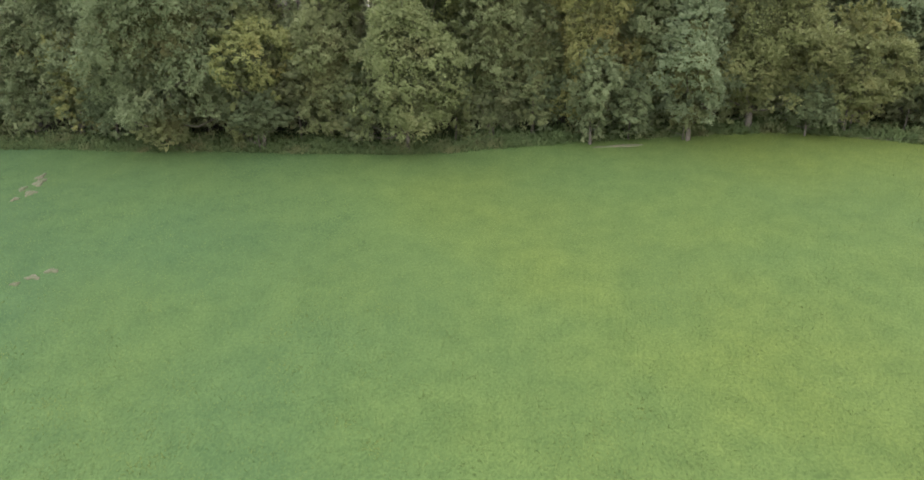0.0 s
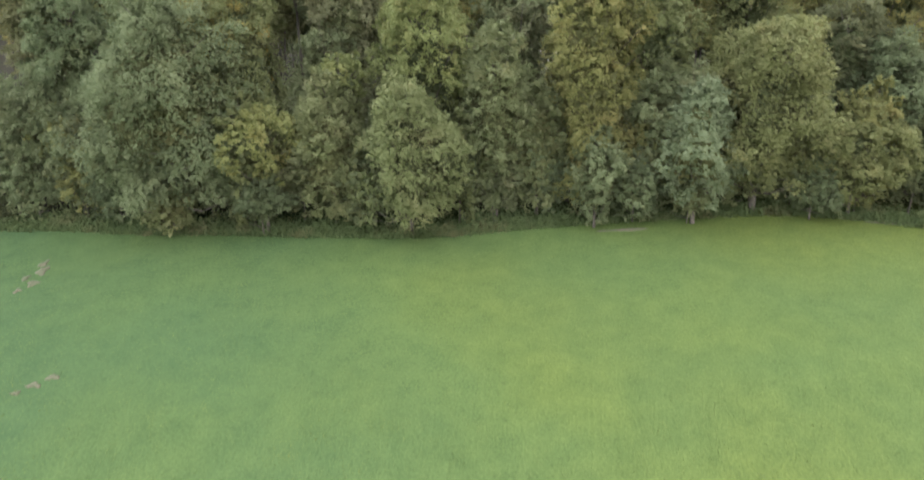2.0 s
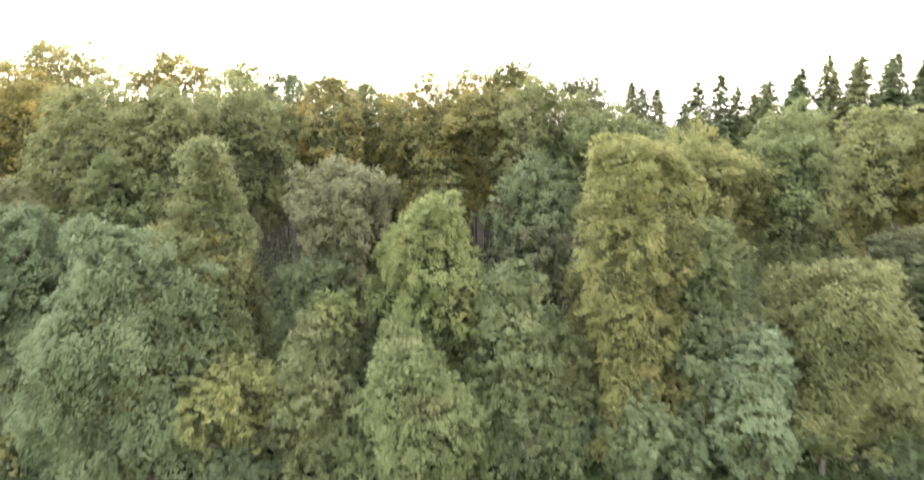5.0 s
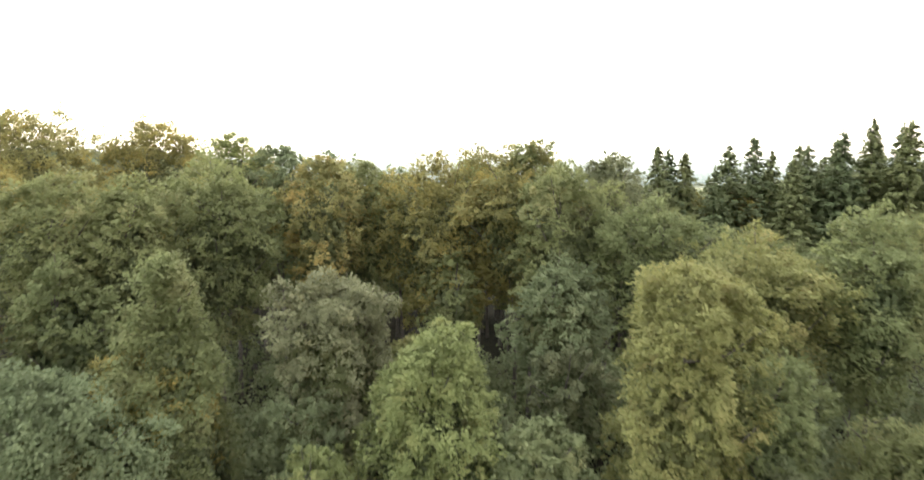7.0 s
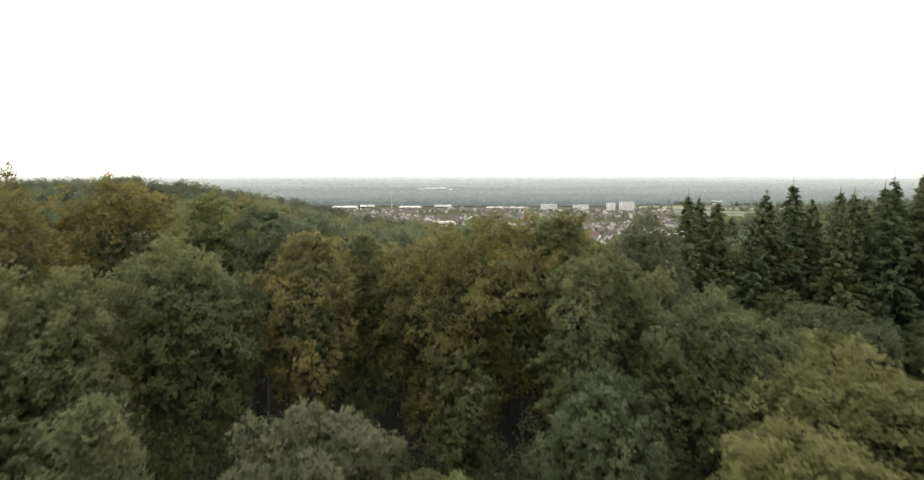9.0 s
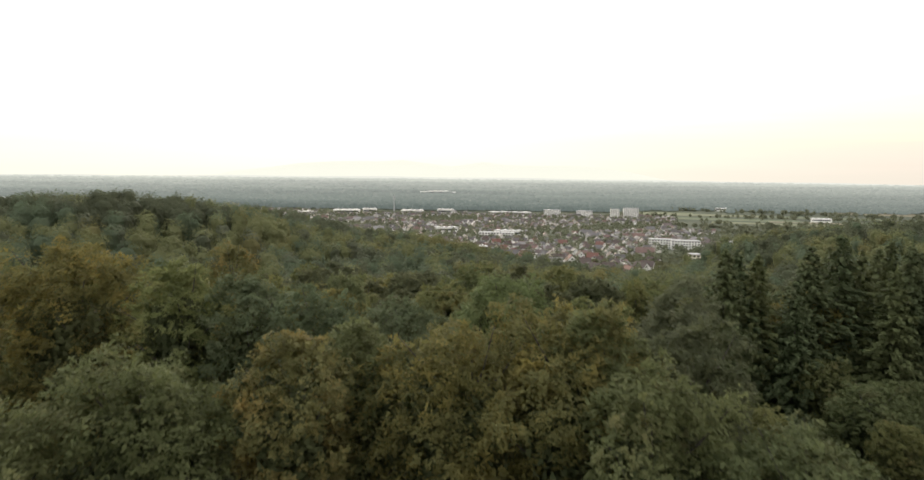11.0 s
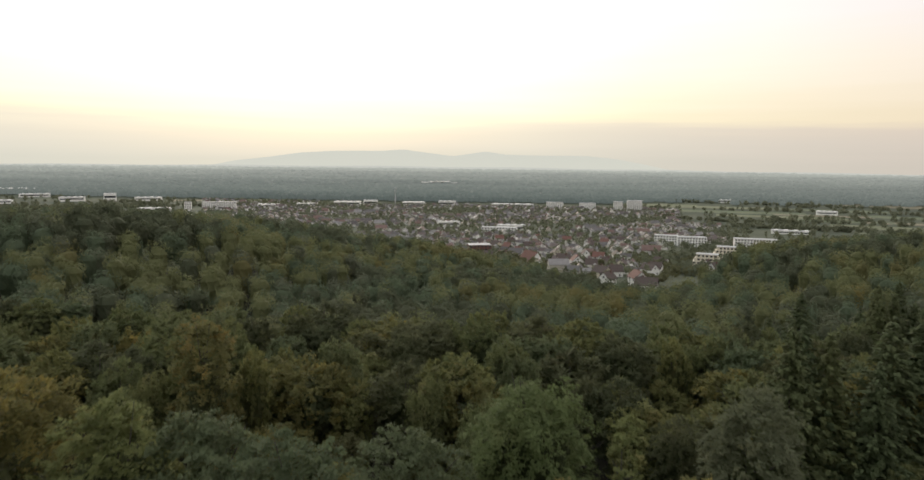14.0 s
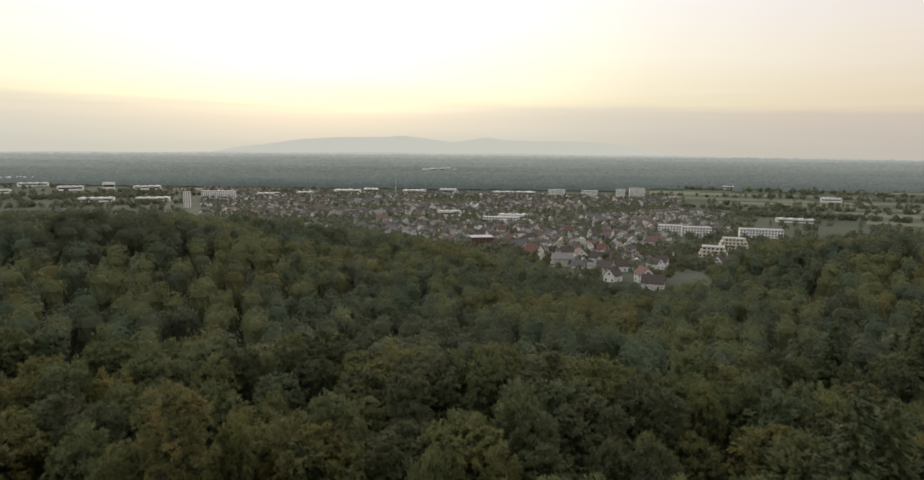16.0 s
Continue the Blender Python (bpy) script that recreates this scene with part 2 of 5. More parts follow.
# ground: one sheet of rings out to the horizon, fine near the camera
def build_ground():
    rings = np.concatenate([np.linspace(4, 150, 60), np.geomspace(155, 4900, 90)])
    na = 220
    ang = np.linspace(0, 2 * np.pi, na, endpoint=False)
    cx, cy = 0.0, 60.0
    X = cx + rings[:, None] * np.cos(ang)
    Y = cy + rings[:, None] * np.sin(ang)
    V = np.stack([X, Y, ground_z(X, Y)], -1).reshape(-1, 3)
    V = np.vstack([V, [[cx, cy, float(ground_z(cx, cy))]]])
    i = np.arange(len(rings) - 1)[:, None] * na
    j = np.arange(na)[None]
    k = (j + 1) % na
    F = np.stack([i + j, i + k, i + na + k, i + na + j], -1).reshape(-1, 4)[:, ::-1].tolist()
    F += [[len(V) - 1, a, (a + 1) % na] for a in range(na)]
    me = mesh_from("ground", V, F, True)
    m, n, l, b = material("meadow_and_plain", 0.95)
    tc = n.new("ShaderNodeTexCoord")
    big = noise_node(n, l, 0.035, 3)
    mid = noise_node(n, l, 0.6, 6)
    fine = noise_node(n, l, 7.0, 6)
    c1 = ramp(n, [(0.22, (0.034, 0.062, 0.026)), (0.5, (0.048, 0.075, 0.025)), (0.76, (0.062, 0.083, 0.021))])
    drift = n.new("ShaderNodeSeparateXYZ")
    l.new(tc.outputs["Object"], drift.inputs[0])
    lean_x = n.new("ShaderNodeMath")
    lean_x.operation = "MULTIPLY_ADD"
    lean_x.inputs[1].default_value = 0.006
    l.new(drift.outputs["X"], lean_x.inputs[0])
    l.new(big.outputs["Fac"], lean_x.inputs[2])
    l.new(lean_x.outputs[0], c1.inputs[0])
    b.inputs["Specular IOR Level"].default_value = 0.1
    c2 = ramp(n, [(0.3, (0.86, 0.9, 0.9)), (0.7, (1.12, 1.09, 1.06))])
    l.new(mid.outputs["Fac"], c2.inputs[0])
    c = mix(n, l, 1.0, c1.outputs[0], c2.outputs[0], "MULTIPLY")
    c3 = ramp(n, [(0.3, (0.72, 0.77, 0.72)), (0.7, (1.24, 1.2, 1.14))])
    l.new(fine.outputs["Fac"], c3.inputs[0])
    c = mix(n, l, 1.0, c, c3.outputs[0], "MULTIPLY")
    # woodland soil and the built-up plain beyond the wood's edge
    sep = n.new("ShaderNodeSeparateXYZ")
    l.new(tc.outputs["Object"], sep.inputs[0])
    wood = ramp(n, [(0.0, (0, 0, 0)), (1.0, (1, 1, 1))])
    mr = n.new("ShaderNodeMapRange")
    mr.inputs["From Min"].default_value, mr.inputs["From Max"].default_value = 63, 68
    l.new(sep.outputs["Y"], mr.inputs["Value"])
    l.new(mr.outputs[0], wood.inputs[0])
    soil = ramp(n, [(0.3, (0.012, 0.013, 0.008)), (0.7, (0.026, 0.024, 0.015))])
    l.new(mid.outputs["Fac"], soil.inputs[0])
    plain_n = noise_node(n, l, 0.006, 5)
    plain = ramp(n, [(0.38, (0.07, 0.082, 0.06)), (0.5, (0.085, 0.096, 0.066)), (0.62, (0.098, 0.108, 0.074)), (0.7, (0.11, 0.115, 0.082))])
    l.new(plain_n.outputs["Fac"], plain.inputs[0])
    mr2 = n.new("ShaderNodeMapRange")
    mr2.inputs["From Min"].default_value, mr2.inputs["From Max"].default_value = 420, 520
    l.new(sep.outputs["Y"], mr2.inputs["Value"])
    beyond = mix(n, l, mr2.outputs[0], soil.outputs[0], plain.outputs[0])
    c = mix(n, l, wood.outputs[0], c, beyond)
    l.new(c, b.inputs["Base Color"])
    bp = n.new("ShaderNodeBump")
    bp.inputs["Distance"].default_value = 0.12
    bp.inputs["Strength"].default_value = 0.4
    l.new(fine.outputs["Fac"], bp.inputs["Height"])
    l.new(bp.outputs[0], b.inputs["Normal"])
    tagged(part("ground", me, m), "mown green meadow sloping up to a wood, with a wide plain beyond", "ground", kind="structure")


build_ground()


# ---- trees ----
def unit(v):
    return v / np.maximum(np.linalg.norm(v, axis=-1, keepdims=True), 1e-9)


def leaf_tris(rng, P, N, size, droop=0.0, slim=0.36, rise=0.35):
    """One pointed leaf spray at each place, facing roughly along N."""
    n = len(P)
    T = unit(np.cross(N, rng.normal(size=(n, 3))))
    T[:, 2] += rise - 2.2 * droop
    T = unit(T)
    B = unit(np.cross(N, T))
    s = np.reshape(size, (-1, 1)) * rng.uniform(0.65, 1.35, (n, 1))
    V = np.stack([P + T * s * 0.62, P - T * s * 0.38 + B * s * slim, P - T * s * 0.38 - B * s * slim], 1)
    return V.reshape(-1, 3)


def swell(u, at, low, power):
    """Girth that swells from low to full at the height `at`, and closes in a round top."""
    return np.where(u < at, low + (1 - low) * np.sin(np.clip(u / at, 0, 1) * np.pi / 2), np.clip(1 - np.clip((u - at) / (1 - at), 0, 1) ** power, 0, 1) ** 0.5)


# girth by height u, for crowns whose round top begins at the height a
PROFILES = {
    "round": lambda u, a: swell(u, a * 0.8, 0.45, 2.0),
    "dome": lambda u, a: swell(u, a, 0.66, 2.2),
    "column": lambda u, a: swell(u, a, 0.8, 2.2),
    "spire": lambda u, a: np.clip(1.0 - u ** 1.9, 0.0, 1) ** 0.7 * np.clip(0.85 + 2 * u, 0, 1),
    "vase": lambda u, a: swell(u, 0.78, 0.35, 2.2),
    "skirt": lambda u, a: swell(u, 0.34, 0.8, 1.9),
}


def spray_crown(name, seed, z0, z1, rad, form, mat, leaf=0.235, cover=2.3, spacing=0.6, bulge=0.36, dip=0.12, hang=0.0, ragged=0.2, reach=0.24, slim=0.34):
    """A crown built as it grows: boughs swell out of the hull, each set with flat drooping sprays of leaves that overlap like shingles."""
    rng = np.random.default_rng(seed)
    h = z1 - z0
    shoulder = min(max(1 - 0.92 * rad / h, 0.36), 0.85)

    def prof(q):
        return PROFILES[form](q, shoulder)

    u = np.linspace(0, 1, 160)
    r = prof(u) * rad
    cdf = np.concatenate([[0], np.cumsum(np.pi * (r[1:] + r[:-1]) * np.hypot(np.diff(r), np.diff(u) * h))])
    area, slope = cdf[-1], np.gradient(r, u)
    lob = rng.uniform(0, 6.28, 3)

    def lobes(phi, q):
        return 1 + ragged * (0.6 * np.sin(2 * phi + lob[0] + 2 * q) + 0.5 * np.sin(3 * phi + lob[1] - 3 * q) + 0.4 * np.sin(5 * phi + lob[2] + 6 * q))

    def on_hull(n):
        q, phi = np.interp(rng.random(n) * area, cdf, u), rng.uniform(0, 2 * np.pi, n)
        R = prof(q) * rad * lobes(phi, q)
        out = np.stack([np.cos(phi), np.sin(phi)], -1)
        return np.column_stack([out * R[:, None], z0 + q * h]), unit(np.column_stack([out * h, -np.interp(q, u, slope)]))

    B, NB = on_hull(max(9, int(area / (spacing * rad) ** 2)))
    s0 = 0.62 * math.sqrt(area / len(B))
    per = 26
    S = max(60, int(cover * area / (slim * leaf * leaf) / per / 1.3))
    P, n = on_hull(S)
    gap = np.linalg.norm(P[:, None] - B[None], axis=2)
    k = np.argmin(gap, 1)
    swellings = np.exp(-(gap[np.arange(S), k] / s0) ** 2) * rng.uniform(0.55, 1.2, len(B))[k]
    # smaller tufts on the boughs
    tufts = on_hull(max(30, int(area / (0.26 * rad) ** 2)))[0]
    small = np.exp(-(np.min(np.linalg.norm(P[:, None] - tufts[None], axis=2), 1) / (0.13 * rad)) ** 2)
    deep = rng.random(S) < 0.3
    P = P - n * (bulge * rad * (1 - swellings) + 0.13 * rad * (1 - small) + deep * rng.uniform(0.06, 0.24, S) * rad)[:, None]
    m = unit(n + 1.1 * (P - B[k] + NB[k] * s0 * 0.9) / s0)
    # few sprays on the underside of a bough: there one looks into the shade
    keep = (m[:, 2] > -0.22) | (rng.random(S) < 0.35)
    P, n, k, m, deep = P[keep], n[keep], k[keep], m[keep], deep[keep]
    S = len(P)
    up = np.array([0, 0, 1.0])
    o = unit(m * [1, 1, 0] + rng.normal(0, 0.35, (S, 3)) * [1, 1, 0])
    ax = unit(o + up * (-dip + (dip + 1.0) * np.clip(m[:, 2:], 0, 1) ** 1.3) + rng.normal(0, 0.32, (S, 3)))
    side = unit(np.cross(ax, up))
    N = unit(np.cross(side, ax))
    L = np.clip(reach * rad, 0.6, 1.6) * rng.uniform(0.55, 1.3, S)
    j = np.repeat(np.arange(S), per)
    t, s = rng.random(len(j)) ** 0.75, np.clip(rng.normal(0, 0.5, len(j)), -1.1, 1.1)
    X = P[j] + ax[j] * (L[j] * (t - 0.7))[:, None] + side[j] * (s * 0.6 * L[j] * (1 - 0.55 * t))[:, None] + N[j] * (L[j] * (rng.normal(0, 0.13, len(j)) - 0.1 * s * s))[:, None]
    X[:, 2] -= L[j] * t * t * (0.1 + 1.3 * hang)
    NL = unit(0.5 * N[j] + 0.8 * m[j] + rng.normal(0, 0.19, (len(j), 3)))
    T = unit(ax[j] + side[j] * (1.2 * s)[:, None] + rng.normal(0, 0.45, (len(j), 3)) - up * 1.6 * hang)
    A = unit(np.cross(NL, T))
    size = (leaf * rng.uniform(0.7, 1.3, len(j)) * np.where(deep[j], 1.3, 1.0))[:, None]
    V = np.stack([X + T * size * 0.62, X - T * size * 0.38 + A * size * slim, X - T * size * 0.38 - A * size * slim], 1).reshape(-1, 3)
    lift = z1 - np.quantile(V[:, 2], 0.998)
    V[:, 2] += lift
    # leaves inside the crown, larger and turned every way, their shade painted as a darker colour
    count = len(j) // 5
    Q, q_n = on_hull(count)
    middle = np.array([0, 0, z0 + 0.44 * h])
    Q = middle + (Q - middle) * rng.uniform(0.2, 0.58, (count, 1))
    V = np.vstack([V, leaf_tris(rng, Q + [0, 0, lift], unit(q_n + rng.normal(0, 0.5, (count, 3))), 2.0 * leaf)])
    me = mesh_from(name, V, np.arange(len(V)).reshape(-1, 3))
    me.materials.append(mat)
    me.materials.append(INNER_SHADE)
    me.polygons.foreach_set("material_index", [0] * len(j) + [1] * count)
    return me, (B - NB * 0.1 * rad) * [0.85, 0.85, 1] + [0, 0, lift]


def dome_points(rng, rad, high, leaves, lumps, skirt=1.6, relief=0.32, width=0.045, turn=1.1):
    """Places and facings of leaves on a billowing dome: rounded lumps side by side, the flanks hanging down."""
    L = unit(rng.normal(size=(lumps, 3)) + np.array([0, 0, 0.45]))
    d = unit(rng.normal(size=(leaves, 3)) + np.array([0, 0, 0.2]))
    dots = d @ L.T
    k = np.argmax(dots, 1)
    bump = np.exp(-(1 - dots[np.arange(leaves), k]) / width)
    lump_r = rng.uniform(0.84, 1.14, lumps)[k]
    f = (1 - relief + relief * bump) * lump_r * (1 + 0.06 * rng.normal(size=leaves) - 0.16 * rng.random(leaves) ** 3)
    P = d * f[:, None] * np.array([rad, rad, high])
    P[:, 2] = np.where(P[:, 2] < 0, P[:, 2] * skirt, P[:, 2])
    N = unit(d * 1.0 + (d - L[k]) * turn + np.array([0, 0, 0.25]) + rng.normal(0, 0.12, (leaves, 3)) + (rng.random((leaves, 1)) < 0.15) * rng.normal(0, 0.6, (leaves, 3)))
    return P, N


# darker copy of the leaf colours: paints the shade inside the crowns
INNER_SHADE = leaf_material("inner_shade_foliage", (0.05, 0.06, 0.019), (0.062, 0.074, 0.024), (0.066, 0.066, 0.02), 0.64, through_light=0.3)


def crown_leaves(rng, P, N, leaf, droop=0.0, upright=0.18):
    """Leaves that lie on the crown's surface, and sprays that stand up out of it."""
    up = rng.random(len(P)) < upright
    lying = leaf_tris(rng, P[~up], N[~up], leaf, droop, rise=0.06)
    N2 = unit(N[up] + rng.normal(0, 0.6, (int(up.sum()), 3)))
    return np.vstack([lying, leaf_tris(rng, P[up] + N[up] * leaf * 0.35, N2, leaf * 1.2, droop, 0.24, 0.9)])


def core_shell(rng, rad, high, skirt, at, na=8, nr=5):
    """The closed, shaded inside of a crown: a lumpy shell a little smaller than the leaves."""
    V, F = [], []
    for i in range(nr + 1):
        e = math.pi * (0.5 - i / nr)
        for j in range(na):
            t = 2 * math.pi * (j + 0.5 * (i % 2)) / na
            q = rng.uniform(0.88, 1.05)
            z = math.sin(e) * high * q
            V.append((math.cos(e) * math.cos(t) * rad * q, math.cos(e) * math.sin(t) * rad * q, z if z > 0 else z * skirt))
            if i:
                o, k = (i - 1) * na, (j + 1) % na
                F.append([o + j, o + na + j, o + na + k, o + k])
    return np.array(V) + at, F


def leaf_and_core(name, V, CV, CF, mat, inside=None):
    """One crown: single leaves, and the closed core inside them."""
    n = len(V) // 3
    faces = np.arange(len(V)).reshape(-1, 3).tolist() + [[a + len(V) for a in f] for f in CF]
    me = mesh_from(name, np.vstack([V, CV]), faces)
    me.materials.append(mat)
    me.materials.append(inside or INNER_SHADE)
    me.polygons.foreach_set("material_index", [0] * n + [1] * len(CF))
    return me


def tube(path, radii, sides=7):
    V, F = [], []
    for i, (p, r) in enumerate(zip(path, radii)):
        q = path[min(i + 1, len(path) - 1)] - path[max(i - 1, 0)]
        a = unit(np.cross(q, [0.3, 1, 0.1]))
        b = unit(np.cross(q, a))
        for s in range(sides):
            t = 2 * math.pi * s / sides
            V.append(p + (a * math.cos(t) + b * math.sin(t)) * r)
        if i:
            o = (i - 1) * sides
            F += [[o + s, o + (s + 1) % sides, o + sides + (s + 1) % sides, o + sides + s] for s in range(sides)]
    return V, F


def trunk_mesh(name, seed, h, r0, C, limbs, sink=0.4):
    """A tapered, slightly bent stem with limbs that reach to the clumps of leaves."""
    rng = np.random.default_rng(seed + 77)
    t = np.linspace(0, 1, 8)
    path = np.stack([0.03 * h * np.sin(t * 3 + seed) * t, 0.03 * h * np.cos(t * 2.2 + seed) * t, -sink + t * (h + sink)], -1)
    V, F = tube(path, r0 * np.concatenate([[1.45], (1 - t[1:]) * 0.85 + 0.1]), 8)
    for c in C[rng.permutation(len(C))[:limbs]]:
        z = min(max(c[2] - rng.uniform(0.6, 1.4) * np.hypot(c[0], c[1]) * 0.7, h * 0.12), h * 0.9)
        s = np.array([np.interp(z, path[:, 2], path[:, 0]), np.interp(z, path[:, 2], path[:, 1]), z])
        mid_p = s * 0.5 + c * 0.5 + np.array([0, 0, -0.12 * np.linalg.norm(c - s)])
        v, f = tube(np.array([s, mid_p, c]), [r0 * 0.36, r0 * 0.22, r0 * 0.06], 5)
        F += [[a + len(V) for a in q] for q in f]
        V += v
    return mesh_from(name, np.array(V), F, True)


def make_tree(name, seed, height, rad, form, kind, base=0.04, label="", bark=BARK, limbs=14, trunk_r=None, category="tree", **crown_shape):
    root = new(name)
    crown, C = spray_crown(name + "_crown", seed, height * base, height, rad, form, LEAF[kind], **crown_shape)
    part("trunk", trunk_mesh(name + "_trunk", seed, height * 0.9, trunk_r or max(height * 0.014, 0.06), C, limbs), bark, root)
    part("crown", crown, None, root)
    return tagged(root, label, category)


def place(root, x, y, turn=0.0, scale=1.0, sink=0.0, lean=0.0):
    root.matrix_basis = pose(x, y, float(ground_z(x, y)) - sink, lean, 0, turn) @ Matrix.Scale(scale, 4)
    return root


# ---- the wood's edge: trees that stand out one by one ----
def edge_tree(name, x, y, top, rad, form, kind, label, seed, base=0.04, turn=0.0, **shape):
    """A tree whose crown top reaches the height `top` above the datum."""
    h = top - float(ground_z(x, y))
    return place(make_tree(name, seed, h, rad * 1.22, form, kind, base, label, **shape), x, y, turn)


edge_tree("willow_tree", -26.6, 61.8, 21.7, 6.3, "skirt", "willow", "broad silver-green willow with hanging twigs at the meadow's edge", 11, 0.03, hang=0.16)
edge_tree("willow_tree", -37.0, 67.0, 22.2, 4.2, "round", "mid", "olive-green tree behind the broad willow", 12)
edge_tree("hazel_tree", -37.5, 65.5, 15.5, 4.4, "round", "green", "dark green hazel tree at the meadow's edge", 13, 0.02)
edge_tree("elder_shrub", -18.6, 60.9, 5.6, 2.6, "round", "green", "low green elder shrub under a yellowing maple", 36, 0.0, category="shrub")
edge_tree("field_maple", -18.3, 61.4, 11.4, 3.2, "round", "yellow", "yellowing field maple leaning out of the wood", 14, 0.3, ragged=0.4)
edge_tree("poplar_tree", -21.6, 68.0, 27.3, 5.4, "spire", "olive", "tall grey-green poplar with a pointed crown", 15, 0.03, hang=0.1)
edge_tree("hornbeam_tree", -12.2, 63.2, 14.4, 3.7, "skirt", "green", "green hornbeam with branches down to the grass", 16, 0.01)
edge_tree("ash_tree", -11.5, 73.2, 25.4, 4.0, "vase", "ash", "pale grey-green ash tree with thin upright limbs", 17, 0.25, limbs=16, trunk_r=0.16, ragged=0.3)
edge_tree("sycamore_maple", -4.9, 61.0, 14.3, 4.7, "skirt", "maple", "full sycamore maple with layered leaves reaching the grass", 18, 0.0, hang=0.08, ragged=0.3)
edge_tree("lime_tree", -4.0, 67.4, 22.9, 4.3, "round", "yellow", "yellow-green lime tree with a pointed top", 19, 0.02)
edge_tree("field_maple", -11.2, 65.0, 15.6, 2.0, "vase", "yellow", "slim yellow-green maple beside the lime tree", 33, 0.4)
edge_tree("hornbeam_tree", 2.8, 63.6, 18.3, 3.2, "round", "mid", "narrow olive-green hornbeam at the meadow's edge", 20, 0.01)
edge_tree("hornbeam_tree", 6.8, 64.4, 13.0, 2.8, "skirt", "green", "bushy green hornbeam between two taller trees", 34, 0.01)
edge_tree("aspen_tree", 11.9, 64.6, 27.4, 3.9, "column", "olive", "tall column-shaped yellow-green aspen", 21, 0.03, hang=0.12, ragged=0.28)
edge_tree("hawthorn_shrub", 11.9, 61.6, 9.4, 2.5, "round", "mid", "rounded olive hawthorn shrub at the foot of the aspen", 22, 0.0, category="shrub")
edge_tree("whitebeam_tree", 20.9, 61.6, 13.6, 3.5, "skirt", "silver", "silvery whitebeam tree with large pale leaves", 23, 0.02, ragged=0.3)
edge_tree("oak_tree", 27.0, 63.4, 18.4, 5.5, "skirt", "olive", "spreading olive-green oak at the meadow's edge", 24, 0.02, ragged=0.25)
edge_tree("hazel_tree", 35.2, 62.0, 11.5, 3.8, "round", "olive", "olive-green hazel tree at the meadow's edge", 25, 0.01)
edge_tree("hornbeam_tree", 39.2, 67.0, 17.2, 4.6, "round", "green", "dark green hornbeam behind the browning hazel", 26, 0.02)
edge_tree("hornbeam_tree", 18.0, 65.8, 15.2, 3.6, "round", "green", "dark green hornbeam behind the whitebeam", 27, 0.02)
edge_tree("hazel_tree", -45.0, 67.0, 13.5, 4.0, "round", "green", "dark green hazel tree at the meadow's edge", 28, 0.01)
edge_tree("hazel_tree", 43.5, 62.8, 12.5, 4.2, "round", "mid", "olive-green hazel tree at the meadow's edge", 29, 0.01)
edge_tree("elder_shrub", -8.6, 62.6, 8.0, 2.4, "round", "green", "green elder shrub under the taller trees", 30, 0.0, category="shrub")
edge_tree("elder_shrub", 15.6, 62.4, 7.2, 2.4, "skirt", "mid", "olive elder shrub beside the whitebeam", 31, 0.0, category="shrub")
edge_tree("elder_shrub", -33.0, 63.6, 8.5, 2.8, "skirt", "green", "green elder shrub in the willow's shade", 32, 0.0, category="shrub")
edge_tree("elder_shrub", 31.6, 61.7, 7.0, 2.4, "skirt", "green", "green elder shrub beside the oak", 35, 0.0, category="shrub")

edge_tree("elder_shrub", -27.0, 61.2, 4.8, 2.3, "skirt", "mid", "green elder shrub at the willow's foot", 37, 0.0, category="shrub")
edge_tree("elder_shrub", 20.4, 61.6, 4.6, 2.0, "skirt", "green", "green elder shrub at the whitebeam's foot", 38, 0.0, category="shrub")

# bushes that close the gaps between the stems
bushes = [make_tree("hazel_bush", 400 + i, 9.0, 3.1, form, kind, 0.0, lab, leaf=0.26, cover=2.0, trunk_r=0.1, limbs=8, category="shrub")
          for i, (form, kind, lab) in enumerate([("skirt", "green", "dense green hazel bush under the edge trees"), ("skirt", "mid", "olive-green hazel bush under the edge trees"),
                                                 ("round", "olive", "loose olive-green bush under the edge trees"), ("skirt", "amber", "browning hazel bush under the edge trees")])]
rng = np.random.default_rng(44)
for i, x in enumerate(np.arange(-47, 50, 4.6)):
    x, k = x + rng.uniform(-1, 1), i % 4
    y = float(edge_y(x)) + rng.uniform(1.4, 3.2)
    s = rng.uniform(0.75, 1.25)
    m = pose(x, y, float(ground_z(x, y)), 0, 0, rng.uniform(0, 360)) @ Matrix.Diagonal((s, s, s * rng.uniform(0.85, 1.2), 1))
    if i < 4:
        bushes[k].matrix_basis = m
    else:
        copy_thing(bushes[k], m)

